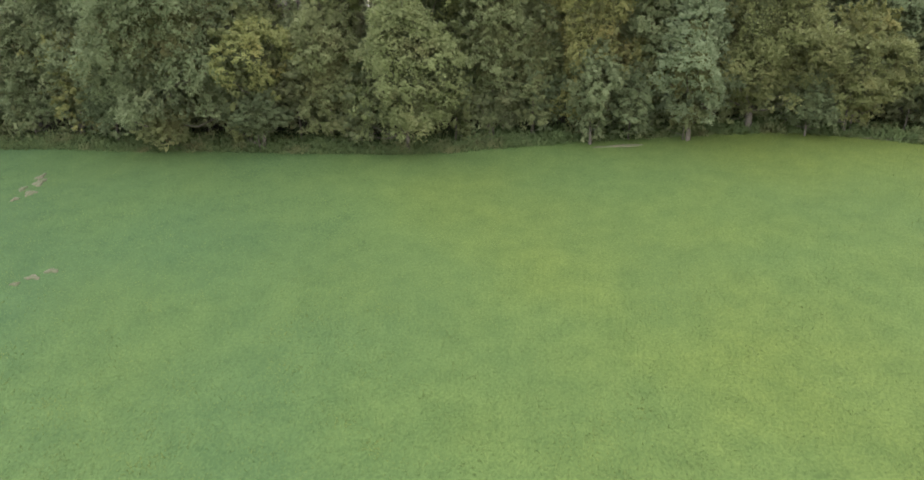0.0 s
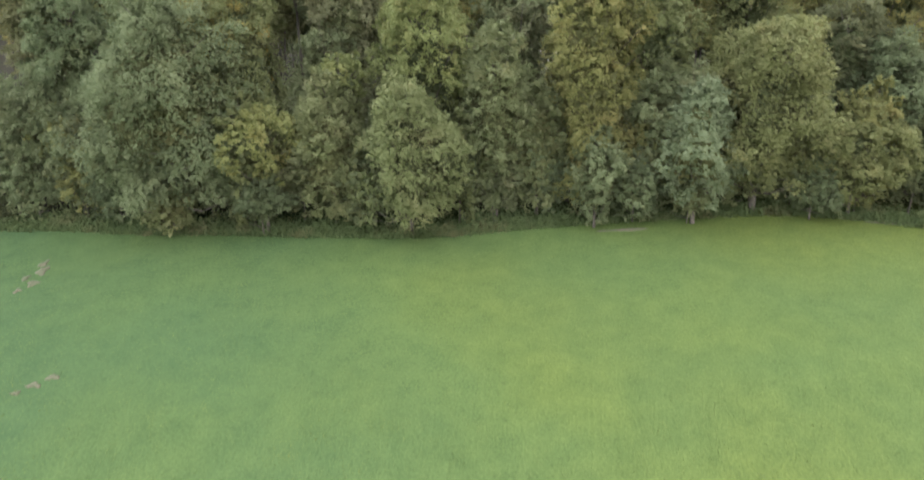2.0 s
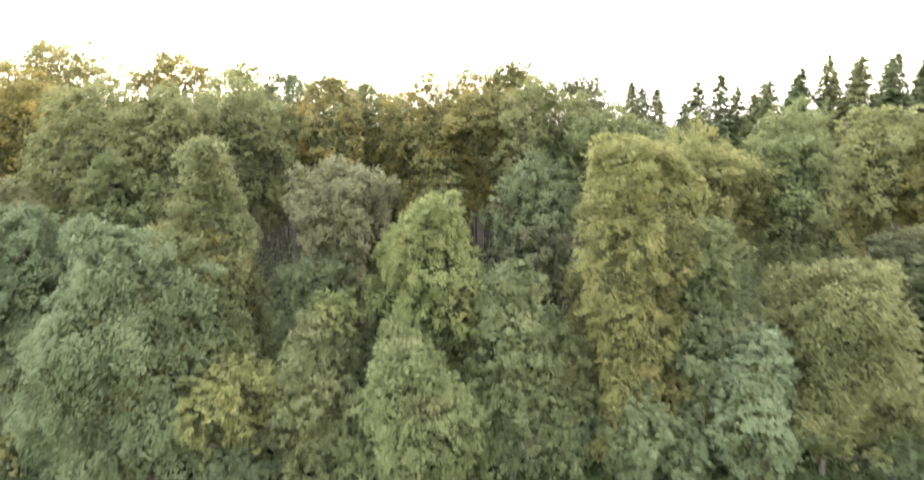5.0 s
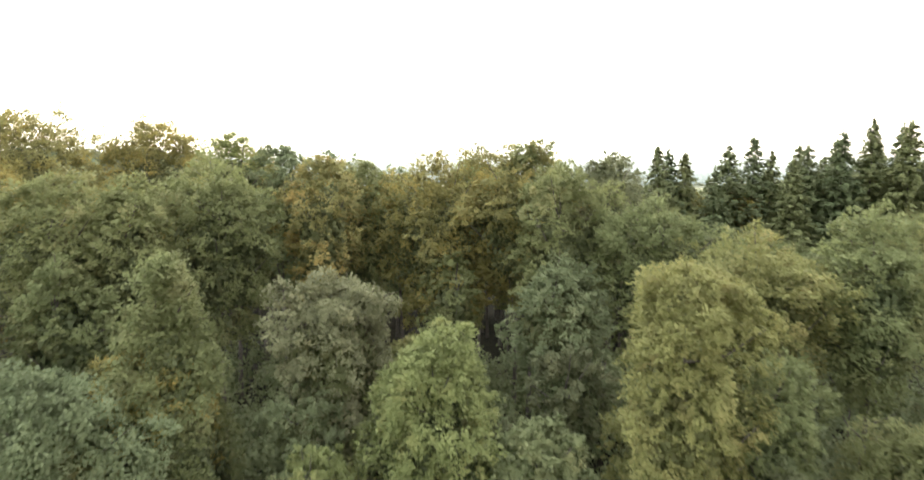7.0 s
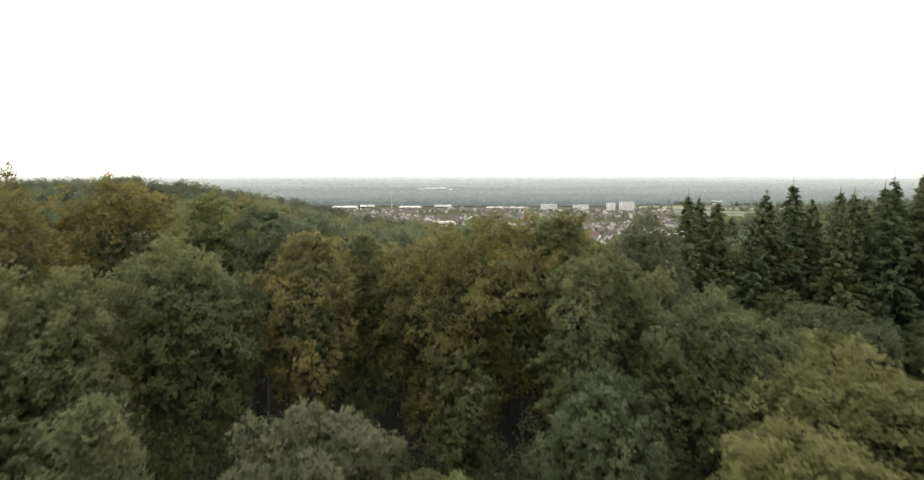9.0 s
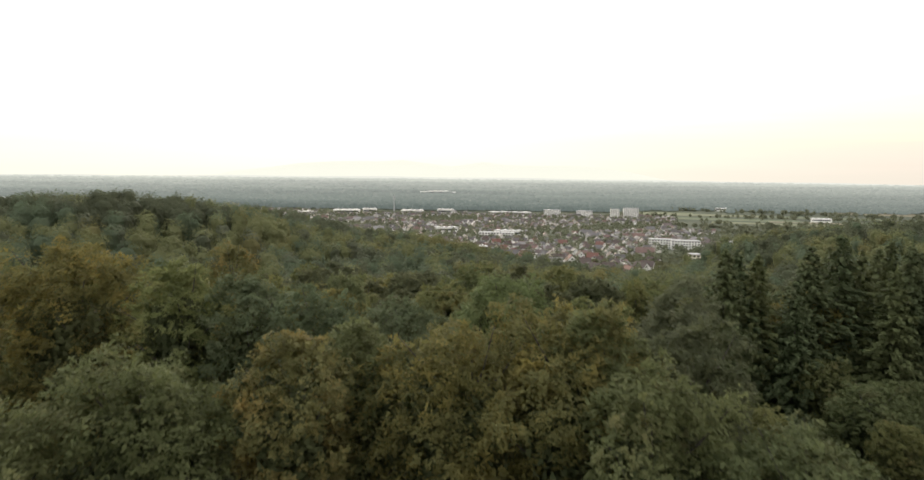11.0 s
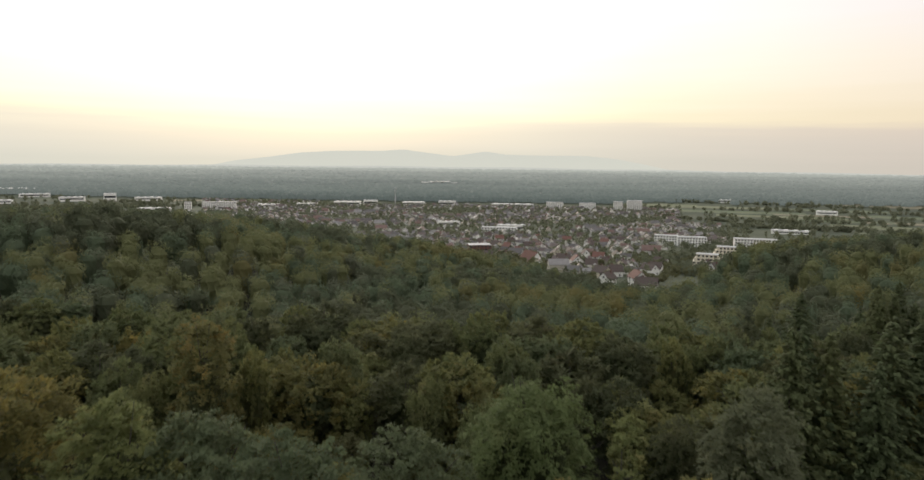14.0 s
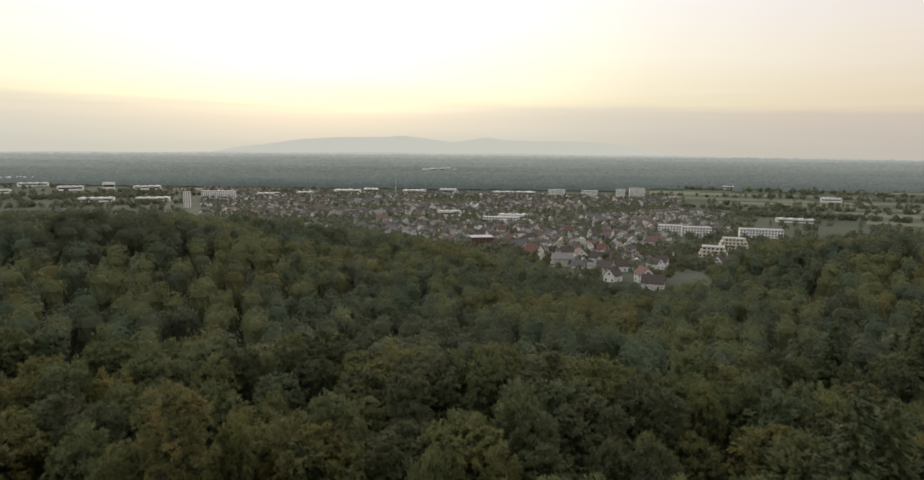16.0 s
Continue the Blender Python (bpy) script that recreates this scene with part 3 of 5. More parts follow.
# second row, taller trees behind the edge
SECOND = [
    ("beech_tree", -47.5, 84, 34.5, 6.6, "dome", "gold", "tall turning beech on the wooded brow"),
    ("beech_tree", -36.0, 78.5, 32.0, 5.4, "round", "olive", "olive-yellow beech on the wooded brow"),
    ("beech_tree", -32.0, 74, 25.8, 3.6, "round", "olive", "lower olive beech behind the willow"),
    ("beech_tree", -30.0, 80.5, 31.6, 4.6, "round", "olive", "yellow-green beech with a ragged crown"),
    ("oak_tree", -25.4, 88, 33.0, 5.6, "dome", "olive", "olive-green oak with a broad domed crown"),
    ("beech_tree", -16.2, 90.7, 33.0, 4.3, "round", "orange", "beech with golden turning leaves at its top"),
    ("beech_tree", -5.0, 94.5, 33.4, 6.2, "dome", "gold", "broad beech with hanging olive-brown branches"),
    ("beech_tree", 2.8, 95.5, 34.4, 7.0, "dome", "gold", "broad beech with hanging olive-brown branches"),
    ("beech_tree", 7.0, 87.0, 32.6, 4.4, "dome", "olive", "bright olive beech in front of the broad ones"),
    ("hornbeam_tree", 5.7, 81, 25.0, 4.6, "round", "green", "deep green hornbeam in a gap of the wood"),
    ("hornbeam_tree", 5.7, 74, 19.0, 3.0, "round", "dark", "dark low hornbeam under the beeches"),
    ("hornbeam_tree", -3.6, 88.5, 24.0, 2.6, "round", "olive", "small olive hornbeam hanging in the shade"),
    ("lime_tree", 14.6, 84.5, 29.6, 5.0, "dome", "olive", "soft olive lime tree behind the aspen"),
    ("lime_tree", 20.4, 77, 27.8, 5.6, "dome", "olive", "soft olive lime tree behind the whitebeam"),
    ("oak_tree", 29.0, 76.5, 29.6, 5.2, "round", "olive", "yellow-green oak standing behind the edge trees"),
    ("oak_tree", 37.4, 78, 29.0, 4.4, "round", "olive", "yellow-green oak standing behind the edge trees"),
    ("beech_tree", 43.0, 75.5, 28.6, 5.0, "round", "gold", "browning beech behind the edge trees"),
    ("beech_tree", -40.0, 106, 36.4, 5.4, "dome", "gold", "tall turning beech rising above the wood"),
    ("beech_tree", -52.0, 100, 37.2, 7.4, "dome", "gold", "tall turning beech rising above the wood"),
    ("maple_tree", -30.4, 105.8, 35.8, 3.8, "round", "yellow", "yellow-topped maple on a bare grey trunk"),
    ("weeping_beech", -1.0, 120.4, 32.8, 5.0, "dome", "fresh", "bright green tree with a smooth domed crown"),
    ("beech_tree", 17.0, 118, 33.2, 5.0, "round", "pale", "grey-green round-crowned beech in the wood"),
    ("beech_tree", -10.8, 112, 31.6, 4.5, "round", "green", "rounded green beech in the wood"),
    ("beech_tree", -24.5, 106.5, 34.4, 4.2, "round", "green", "dark green rounded beech in the wood"),
    ("beech_tree", -18.4, 105.5, 33.6, 4.0, "dome", "green", "green dome-crowned beech in the wood"),
    ("beech_tree", 4.4, 94.5, 34.6, 3.6, "round", "olive", "olive-green beech with a ragged top"),
    ("beech_tree", -12.9, 97.5, 32.6, 4.2, "round", "olive", "olive beech beside the broad ones"),
    ("beech_tree", 12.4, 96.5, 33.4, 3.8, "round", "dark", "dark green beech beside the broad ones"),
    ("birch_tree", 6.7, 117.4, 31.0, 1.5, "column", "yellow", "slim yellowing birch among beeches"),
    ("beech_tree", -36.3, 135, 33.2, 3.8, "round", "orange", "orange-tinged beech among green ones"),
]
taken = []
for i, (nm, x, y, top, rad, form, kind, lab) in enumerate(SECOND):
    top = top + (1.6 if y > 99 and x < -35 else 0.6)
    bare = nm == "maple_tree"
    edge_tree(nm, x, y, top, rad, form, kind, lab, 100 + i, 0.5 if bare else 0.36, leaf=0.28, cover=1.4, hang=0.4 if nm == "weeping_beech" else 0.06,
              ragged=0.24 if bare else 0.2, trunk_r=0.32, limbs=10)
    taken.append((x, y, rad))


# ---- conifers ----
def conifer_mesh(name, seed, h, rad, n):
    """Whorls of boughs that sag and lift at their tips, hung with needle twigs, under a thin leader."""
    rng = np.random.default_rng(seed)
    zs = np.repeat(np.arange(0.1 * h, 0.985 * h, 0.42), 7)
    nb = len(zs)
    zs = zs + rng.normal(0, 0.28, nb)
    phi = np.arange(nb) * 2 * np.pi / 7 + np.repeat(rng.uniform(0, 6, nb // 7), 7) + rng.normal(0, 0.2, nb)
    length = np.minimum(rad, 0.34 * np.maximum(h - zs, 0.2) + 0.12) * rng.uniform(0.6, 1.15, nb)
    k = rng.choice(nb, n, p=(length + 0.25) / np.sum(length + 0.25))
    t = rng.random(n) ** 0.65
    r = t * length[k]
    side = rng.normal(0, 0.13, n) * (0.35 + length[k] * (1.0 - t))
    out = np.stack([np.cos(phi[k]), np.sin(phi[k])], -1)
    z = zs[k] - 0.34 * r + 0.2 * r * t - np.abs(rng.normal(0, 0.3, n)) * (0.5 + 0.5 * t)
    P = np.stack([out[:, 0] * r - out[:, 1] * side, out[:, 1] * r + out[:, 0] * side, z], -1)
    N = unit(np.column_stack([out * 0.45, np.full(n, 0.8)]) + rng.normal(0, 0.3, (n, 3)))
    T = unit(np.column_stack([out, np.full(n, -0.35)]) + rng.normal(0, 0.4, (n, 3)))
    A = unit(np.cross(N, T))
    size = 0.4 * rng.uniform(0.7, 1.3, (n, 1))
    V = np.stack([P + T * size * 0.7, P - T * size * 0.3 + A * size * 0.38, P - T * size * 0.3 - A * size * 0.38], 1).reshape(-1, 3)
    V = np.vstack([V, [[0.1, 0, h - 1.0], [-0.05, 0.09, h - 1.0], [0, 0, h + 0.5]]])
    return mesh_from(name, V, np.arange(len(V)).reshape(-1, 3))


def make_conifer(seed, h, rad, n=17000):
    root = new("spruce_tree")
    t = np.linspace(0, 1, 5)
    v, f = tube(np.stack([0 * t, 0 * t, -0.4 + t * (h * 0.97 + 0.4)], -1), 0.28 * (1.05 - t), 7)
    part("trunk", mesh_from("spruce_trunk", np.array(v), f, True), BARK, root)
    part("crown", conifer_mesh("spruce_crown", seed, h, rad, n), LEAF["conifer"], root)
    return tagged(root, "dark blue-green spruce with a pointed top among broadleaf trees", "tree", "spruces on the brow")


rng = np.random.default_rng(5)
spruces = [make_conifer(s, 27, 4.0) for s in (1, 2, 3, 4)]
SPRUCE_AT = [(27.7, 135, 35.4), (30.2, 138, 34.4), (32.6, 137, 34.2), (40.0, 138, 35.6), (44.8, 140, 36.8), (48.2, 141, 34.2), (52.3, 137, 35.4), (56.2, 134, 36.6), (58.4, 140, 35.4), (61.3, 135, 38.2), (64.2, 130, 38.0),
             (66.6, 136, 37.6), (70.5, 131, 38.6), (73.5, 138, 37.8), (77.0, 133, 39.0), (81.0, 140, 38.4), (47.6, 132, 33.0), (36.5, 134, 31.6), (55.0, 146, 35.5), (68.0, 146, 37.0)]
for _ in range(44):
    x, y = rng.uniform(50, 112), rng.uniform(136, 200)
    SPRUCE_AT.append((x, y, float(ground_z(x, y)) + rng.uniform(27, 34)))
for i, (x, y, top) in enumerate(SPRUCE_AT):
    z = float(ground_z(x, y))
    s = (top + (0.6 if x < 56 else 1.6) - z) / 27
    m = pose(x, y, z, 0, 0, rng.uniform(0, 360)) @ Matrix.Diagonal((s * rng.uniform(1.0, 1.25), s * rng.uniform(1.0, 1.25), s, 1))
    t = spruces[i] if i < 4 else copy_thing(spruces[i % 4], m)
    t.matrix_basis = m
    taken.append((x, y, 1.6))


# ---- the wood: single broadleaf trees near, one mass of crowns further off ----
KINDS = ["green", "olive", "gold", "dark", "olive", "olive", "dark", "olive"]
WOOD_LABEL = {"green": "green beech in the closed wood", "olive": "olive-green beech in the closed wood", "gold": "browning beech in the closed wood",
              "dark": "dark green beech in the closed wood", "pale": "grey-green oak in the closed wood"}
models, low_models = [], []
for i, kind in enumerate(KINDS):
    wide = (5.5, 4.9, 6.0, 5.2, 5.6, 4.7, 5.2, 5.4)[i]
    models.append(make_tree("beech_tree", 300 + i, 26, wide, "dome", kind, 0.42, WOOD_LABEL[kind], leaf=0.31, cover=1.5, bulge=0.28, dip=0.0, ragged=0.16, trunk_r=0.3, limbs=6))
    low_models.append(make_tree("beech_tree", 340 + i, 26, wide, "dome", kind, 0.5, WOOD_LABEL[kind], leaf=0.42, cover=1.6, bulge=0.24, dip=0.0, ragged=0.16, trunk_r=0.3, limbs=6))
used = set()
grid = []
for row, gy in enumerate(list(np.arange(70, 118, 8.0)) + list(np.arange(118, 192, 6.4))):
    half, step = 14 + 0.66 * (gy - 30), 8.4 if gy < 118 else 6.8
    for gx in np.arange(-half, half, step):
        grid.append((gx + rng.uniform(-0.36, 0.36) * step + (step / 2 if row % 2 else 0), gy + rng.uniform(-0.36, 0.36) * step))
for gx in list(np.arange(-110, -46, 8.4)) + list(np.arange(50, 112, 8.4)):
    for gy in (69, 78, 88):
        grid.append((gx + rng.uniform(-2, 2), gy + rng.uniform(-2, 2)))
for x, y in grid:
    if any((x - a) ** 2 + (y - b) ** 2 < (r * (0.95 if b < 116 else 0.7) + (2.8 if y < 118 else 2.0)) ** 2 for a, b, r in taken):
        continue
    if 60 < x < 118 and 140 < y < 205 and rng.random() < 0.7:
        continue
    if -39 < x < -25 and 86 < y < 101:
        continue
    g = float(ground_z(x, y))
    h = rng.normal(26.8, 2.2) if y > 92 else rng.normal(23.5, 1.8) + 0.22 * (y - 80)
    if y < 92 and abs(x) < 14:
        h = min(h, 17)
    front = x > 18 and 90 < y < 132
    if front:
        h = rng.uniform(23.5, 26.5) if y > 108 else rng.uniform(20.5, 24.0)
    if y > 118 and not front:
        h = 26.2 + 2.4 * noise.noise(Vector((x * 0.045, y * 0.045, 0.0))) + rng.normal(0, 0.9)
    if y > 92:
        h = min(h, 32.6 - 0.13 * max(0, y - 122) + rng.normal(0, 0.7) - g)
    k = int(rng.choice((0, 1, 2, 4, 5, 7))) if front else int(rng.integers(len(models)))
    s = h / 26
    w = rng.uniform(0.72, 1.2) if y < 118 else rng.uniform(0.6, 1.2)
    m = pose(x, y, g, rng.uniform(-3, 3), rng.uniform(-3, 3), rng.uniform(0, 360)) @ Matrix.Diagonal((w * s, w * s, s, 1))
    pool, key = (models, k) if y < 138 else (low_models, k + 100)
    if key in used:
        copy_thing(pool[k], m)
    else:
        pool[k].matrix_basis = m
        used.add(key)
    taken.append((x, y, 3.4))


def far_wood(name, spots, tris, leafsize, kind, label, height=(23.4, 26.4), radius=(2.3, 4.8), seed=9):
    """Many crowns in one mass: each a lumpy dome of leaf sprays over a few dark inner faces."""
    rng = np.random.default_rng(seed)
    Vs, CV, CF = [], [], []
    for x, y in spots:
        g = float(ground_z(x, y))
        top = g + rng.uniform(*height) - 9.0 * math.exp(-((x - 70) / 38) ** 2 - ((y - 335) / 45) ** 2)
        r = rng.uniform(*radius)
        dense = tris if y < 300 else tris // 2
        P, N = dome_points(rng, r, r * rng.uniform(0.9, 1.25), dense, 16, 2.4, 0.26, 0.08, 0.5)
        P[:, 2] -= r * 0.85
        V = crown_leaves(rng, P, N, leafsize if y < 300 else leafsize * 1.35)
        cv, cf = core_shell(rng, r * 0.66, r * 0.74, 2.2, np.array([x, y, top - r * 1.0]), 8, 5)
        CF += [[a + len(CV) for a in f] for f in cf]
        CV += cv.tolist()
        Vs.append(V + np.array([x, y, top]))
    V = np.vstack(Vs)
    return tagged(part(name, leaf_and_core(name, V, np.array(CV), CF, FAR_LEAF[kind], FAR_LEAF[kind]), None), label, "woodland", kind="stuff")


def wood_spots(seed, y0, y1, step):
    rng = np.random.default_rng(seed)
    for y in np.arange(y0, y1, step):
        half = 30 + 0.68 * y
        for x in np.arange(-half, half, step * 1.06):
            yield x + rng.uniform(-0.47, 0.47) * step, y + rng.uniform(-0.47, 0.47) * step


def is_wood(x, y):
    """The closed wood ends where the valley opens on the town."""
    if y < 300:
        return True
    limit = 338 + 150 * math.exp(-((x + 75) / 70) ** 2) + 130 * math.exp(-((x - 190) / 75) ** 2) + (60 if x < -150 else 0)
    return y < limit


groups = {"green": [], "olive": [], "dark": [], "gold": [], "pale": []}
for x, y in wood_spots(3, 194, 500, 6.7):
    if not is_wood(x, y) or (60 < x < 118 and y < 205):
        continue
    n = noise.noise(Vector((x * 0.02, y * 0.02, 0))) + rng.normal(0, 0.25)
    kind = "dark" if n < -0.15 else "green" if n < 0.08 else "olive" if n < 0.55 else "gold"
    groups["pale" if rng.random() < 0.06 else kind].append((x, y))
for i, (kind, spots) in enumerate(groups.items()):
    far_wood("far_wood", spots, 430, 0.5, kind, {"green": "mass of green beech crowns on the hills", "olive": "mass of olive beech crowns on the hills",
             "dark": "mass of dark green crowns on the hills", "gold": "scattered browning crowns on the hills", "pale": "scattered grey-green crowns on the hills"}[kind], seed=40 + i)


# ---- under the trees and along the meadow's edge ----
def herb_strip():
    """Nettles, tall grass and seedlings where the meadow meets the wood."""
    rng = np.random.default_rng(21)
    n = 60000
    x = rng.uniform(-62, 62, n)
    y = edge_y(x) - 0.7 + rng.gamma(2.0, 0.9, n)
    hgt = (0.35 + 0.75 * rng.random(n) ** 1.5) * (0.6 + 0.8 * (np.sin(x * 0.7) * np.sin(x * 0.23 + 1) * 0.5 + 0.5)) * np.clip((y - edge_y(x) + 2.4) / 2.2, 0.25, 1.2)
    z = ground_z(x, y) + hgt * rng.random(n)
    P = np.stack([x, y, z], -1)
    N = unit(np.stack([rng.normal(0, 0.5, n), rng.normal(-0.5, 0.4, n), np.full(n, 0.8)], -1))
    V = leaf_tris(rng, P, N, 0.2, -0.3)
    return tagged(part("herb_fringe", mesh_from("herb_fringe", V, np.arange(3 * n).reshape(-1, 3)), LEAF["herb"]), "strip of nettles and tall grass along the wood", "undergrowth", kind="stuff")


def undergrowth():
    rng = np.random.default_rng(22)
    spots = [(x, y) for x, y in zip(rng.uniform(-60, 60, 700), rng.uniform(64, 112, 700))]
    rng = np.random.default_rng(23)
    Vs = []
    for x, y in spots:
        if y < edge_y(x) + 2:
            continue
        r, h, m = rng.uniform(1.6, 3.0), rng.uniform(2.0, 9.0), 200
        d = unit(rng.normal(size=(m, 3)) + [0, -0.3, 0.5])
        P = d * np.array([r, r, h * 0.6]) * rng.uniform(0.7, 1.1, (m, 1)) + [x, y, float(ground_z(x, y)) + h * 0.45]
        Vs.append(leaf_tris(rng, P, unit(d + rng.normal(0, 0.35, (m, 3))), 0.5))
    V = np.vstack(Vs)
    return tagged(part("undergrowth", mesh_from("undergrowth", V, np.arange(len(V)).reshape(-1, 3)), LEAF["green"]), "dark undergrowth of saplings beneath the trees", "undergrowth", kind="stuff")


def meadow_grass():
    """Short tufts over the slope that the camera rises from."""
    rng = np.random.default_rng(31)
    n = 90000
    y = 9 + 53 * rng.random(n) ** 0.9
    x = rng.uniform(-1, 1, n) * (10 + 0.72 * y)
    keep = y < edge_y(x) + 0.5
    x, y = x[keep], y[keep]
    clump = np.sin(x * 1.3 + np.sin(y * 0.9)) * np.sin(y * 1.1 + np.sin(x * 0.7))
    hgt = 0.025 + 0.035 * rng.random(len(x)) + 0.02 * np.clip(clump, 0, 1)
    P = np.stack([x, y, ground_z(x, y) + hgt * 0.35], -1)
    N = unit(np.stack([rng.normal(0, 0.3, len(x)), rng.normal(-0.1, 0.3, len(x)), np.full(len(x), 1.0)], -1))
    T = unit(np.stack([rng.normal(0, 1.0, len(x)), rng.normal(0, 1.0, len(x)), np.full(len(x), 0.45)], -1))
    B = unit(np.cross(N, T))
    s = (hgt * 1.1)[:, None]
    V = np.stack([P + T * s, P - T * s * 0.4 + B * s * 0.55, P - T * s * 0.4 - B * s * 0.55], 1).reshape(-1, 3)
    m = leaf_material("meadow_blades", (0.042, 0.062, 0.014), (0.055, 0.078, 0.017), (0.062, 0.08, 0.015), 0.6, 0.9, 0.3)
    return tagged(part("meadow_grass", mesh_from("meadow_grass", V, np.arange(len(V)).reshape(-1, 3)), m), "short mown meadow grass in uneven tufts", "grass", kind="stuff")


def soil_patch(cx, cy, w, d, seed):
    """A scrape of bare soil, low and crumbly, with an uneven rim."""
    rng = np.random.default_rng(seed)
    nr, na = 6, 22
    rim = 1 + 0.3 * np.sin(np.arange(na) * 2 * np.pi / na * 3 + seed) + rng.normal(0, 0.16, na)
    V, F = [], []
    for i in range(nr + 1):
        for a in range(na):
            t = 2 * math.pi * a / na
            q = i / nr * rim[a]
            x, y = cx + w * q * math.cos(t), cy + d * q * math.sin(t)
            V.append((x, y, float(ground_z(x, y)) + (0.09 * (1 - (i / nr) ** 3) + 0.05 * rng.random() * (i < nr)) - (0.05 if i == nr else 0)))
            if i:
                o = (i - 1) * na
                F.append([o + a, i * na + a, i * na + (a + 1) % na, o + (a + 1) % na])
    m = bpy.data.materials.get("bare_soil")
    if m is None:
        m, n, l, b = material("bare_soil", 0.95)
        f = noise_node(n, l, 5.0, 6)
        r = ramp(n, [(0.35, (0.044, 0.06, 0.025)), (0.55, (0.058, 0.055, 0.033)), (0.7, (0.078, 0.066, 0.046))])
        l.new(f.outputs["Fac"], r.inputs[0])
        l.new(r.outputs[0], b.inputs["Base Color"])
    return tagged(part("soil_patch", mesh_from("soil_patch", V, F, True), m), "scrape of bare brown soil in the meadow", "soil", "bare patches in the meadow", kind="stuff")


herb_strip()
undergrowth()
meadow_grass()
for i, (x, y, w, d) in enumerate([(-36.7, 56.4, 0.35, 0.6), (-36.1, 55.2, 0.45, 0.8), (-36.9, 54.0, 0.3, 0.55), (-35.7, 53.0, 0.45, 0.5), (-36.3, 51.9, 0.3, 0.4), (-27.2, 40.7, 0.45, 0.32), (-28.0, 39.9, 0.5, 0.28), (-28.7, 39.1, 0.3, 0.2), (14.5, 60.6, 2.2, 0.22), (39.0, 60.6, 2.6, 0.3)]):
    soil_patch(x, y, w, d, 60 + i)


# ---- the town in the plain ----
def plain_material(name, c1, c2, rough=0.85, scale=0.6, islands=None):
    """Plaster, tiles and sheet roofing: two tones in a stained mix; islands gives each house its own colour."""
    m, n, l, b = material(name, rough)
    f = noise_node(n, l, scale, 5)
    r = ramp(n, [(0.3, c1), (0.7, c2)])
    l.new(f.outputs["Fac"], r.inputs[0])
    c = r.outputs[0]
    if islands:
        geo = n.new("ShaderNodeNewGeometry")
        pal = ramp(n, [(i / len(islands), q) for i, q in enumerate(islands)], "CONSTANT")
        l.new(geo.outputs["Random Per Island"], pal.inputs[0])
        c = mix(n, l, 1.0, c, pal.outputs[0], "MULTIPLY")
    l.new(c, b.inputs["Base Color"])
    return m


WALLS = plain_material("rendered_walls", (0.70, 0.69, 0.65), (0.82, 0.81, 0.78))
CREAM = plain_material("cream_walls", (0.5, 0.46, 0.36), (0.62, 0.57, 0.46))
ROOF_RED = plain_material("red_roof_tiles", (0.10, 0.05, 0.04), (0.17, 0.08, 0.06), 0.8, 1.5)
ROOF_BROWN = plain_material("brown_roof_tiles", (0.055, 0.042, 0.036), (0.10, 0.075, 0.065), 0.8, 1.5)
ROOF_FLAT = plain_material("flat_roofing", (0.30, 0.30, 0.30), (0.48, 0.48, 0.48), 0.7, 0.2)
FRAME = plain_material("window_glass_dark", (0.03, 0.035, 0.04), (0.05, 0.055, 0.06), 0.15)
WOODWORK = plain_material("dark_timber", (0.06, 0.045, 0.03), (0.11, 0.08, 0.055))
FAR_WALLS = plain_material("town_walls", (0.75, 0.75, 0.75), (1.0, 1.0, 1.0), 0.85, 0.3, [(0.74, 0.72, 0.68), (0.52, 0.48, 0.42), (0.84, 0.83, 0.8), (0.6, 0.58, 0.55), (0.66, 0.61, 0.53), (0.78, 0.77, 0.75)])
FAR_ROOFS = plain_material("town_roofs", (0.8, 0.8, 0.8), (1.1, 1.1, 1.1), 0.7, 0.3, [(0.115, 0.09, 0.083), (0.095, 0.088, 0.085), (0.15, 0.095, 0.08), (0.12, 0.115, 0.112), (0.09, 0.078, 0.076), (0.22, 0.21, 0.205)])


def box_faces(V, F, x0, x1, y0, y1, z0, z1):
    o = len(V)
    V += [(x0, y0, z0), (x1, y0, z0), (x1, y1, z0), (x0, y1, z0), (x0, y0, z1), (x1, y0, z1), (x1, y1, z1), (x0, y1, z1)]
    F += [[o, o + 3, o + 2, o + 1], [o + 4, o + 5, o + 6, o + 7], [o, o + 1, o + 5, o + 4], [o + 1, o + 2, o + 6, o + 5], [o + 2, o + 3, o + 7, o + 6], [o + 3, o, o + 4, o + 7]]


def box_mesh(name, *size):
    V, F = [], []
    box_faces(V, F, *size)
    return mesh_from(name, V, F)


def gable_body(V, F, w, d, eave, ridge):
    """Walls with gables at both ends of the ridge, which runs along y."""
    o = len(V)
    for y in (-d / 2, d / 2):
        V += [(-w / 2, y, -2), (w / 2, y, -2), (w / 2, y, eave), (0, y, ridge), (-w / 2, y, eave)]
    F += [[o, o + 1, o + 2, o + 3, o + 4], [o + 9, o + 8, o + 7, o + 6, o + 5], [o, o + 4, o + 9, o + 5], [o + 1, o + 6, o + 7, o + 2]]


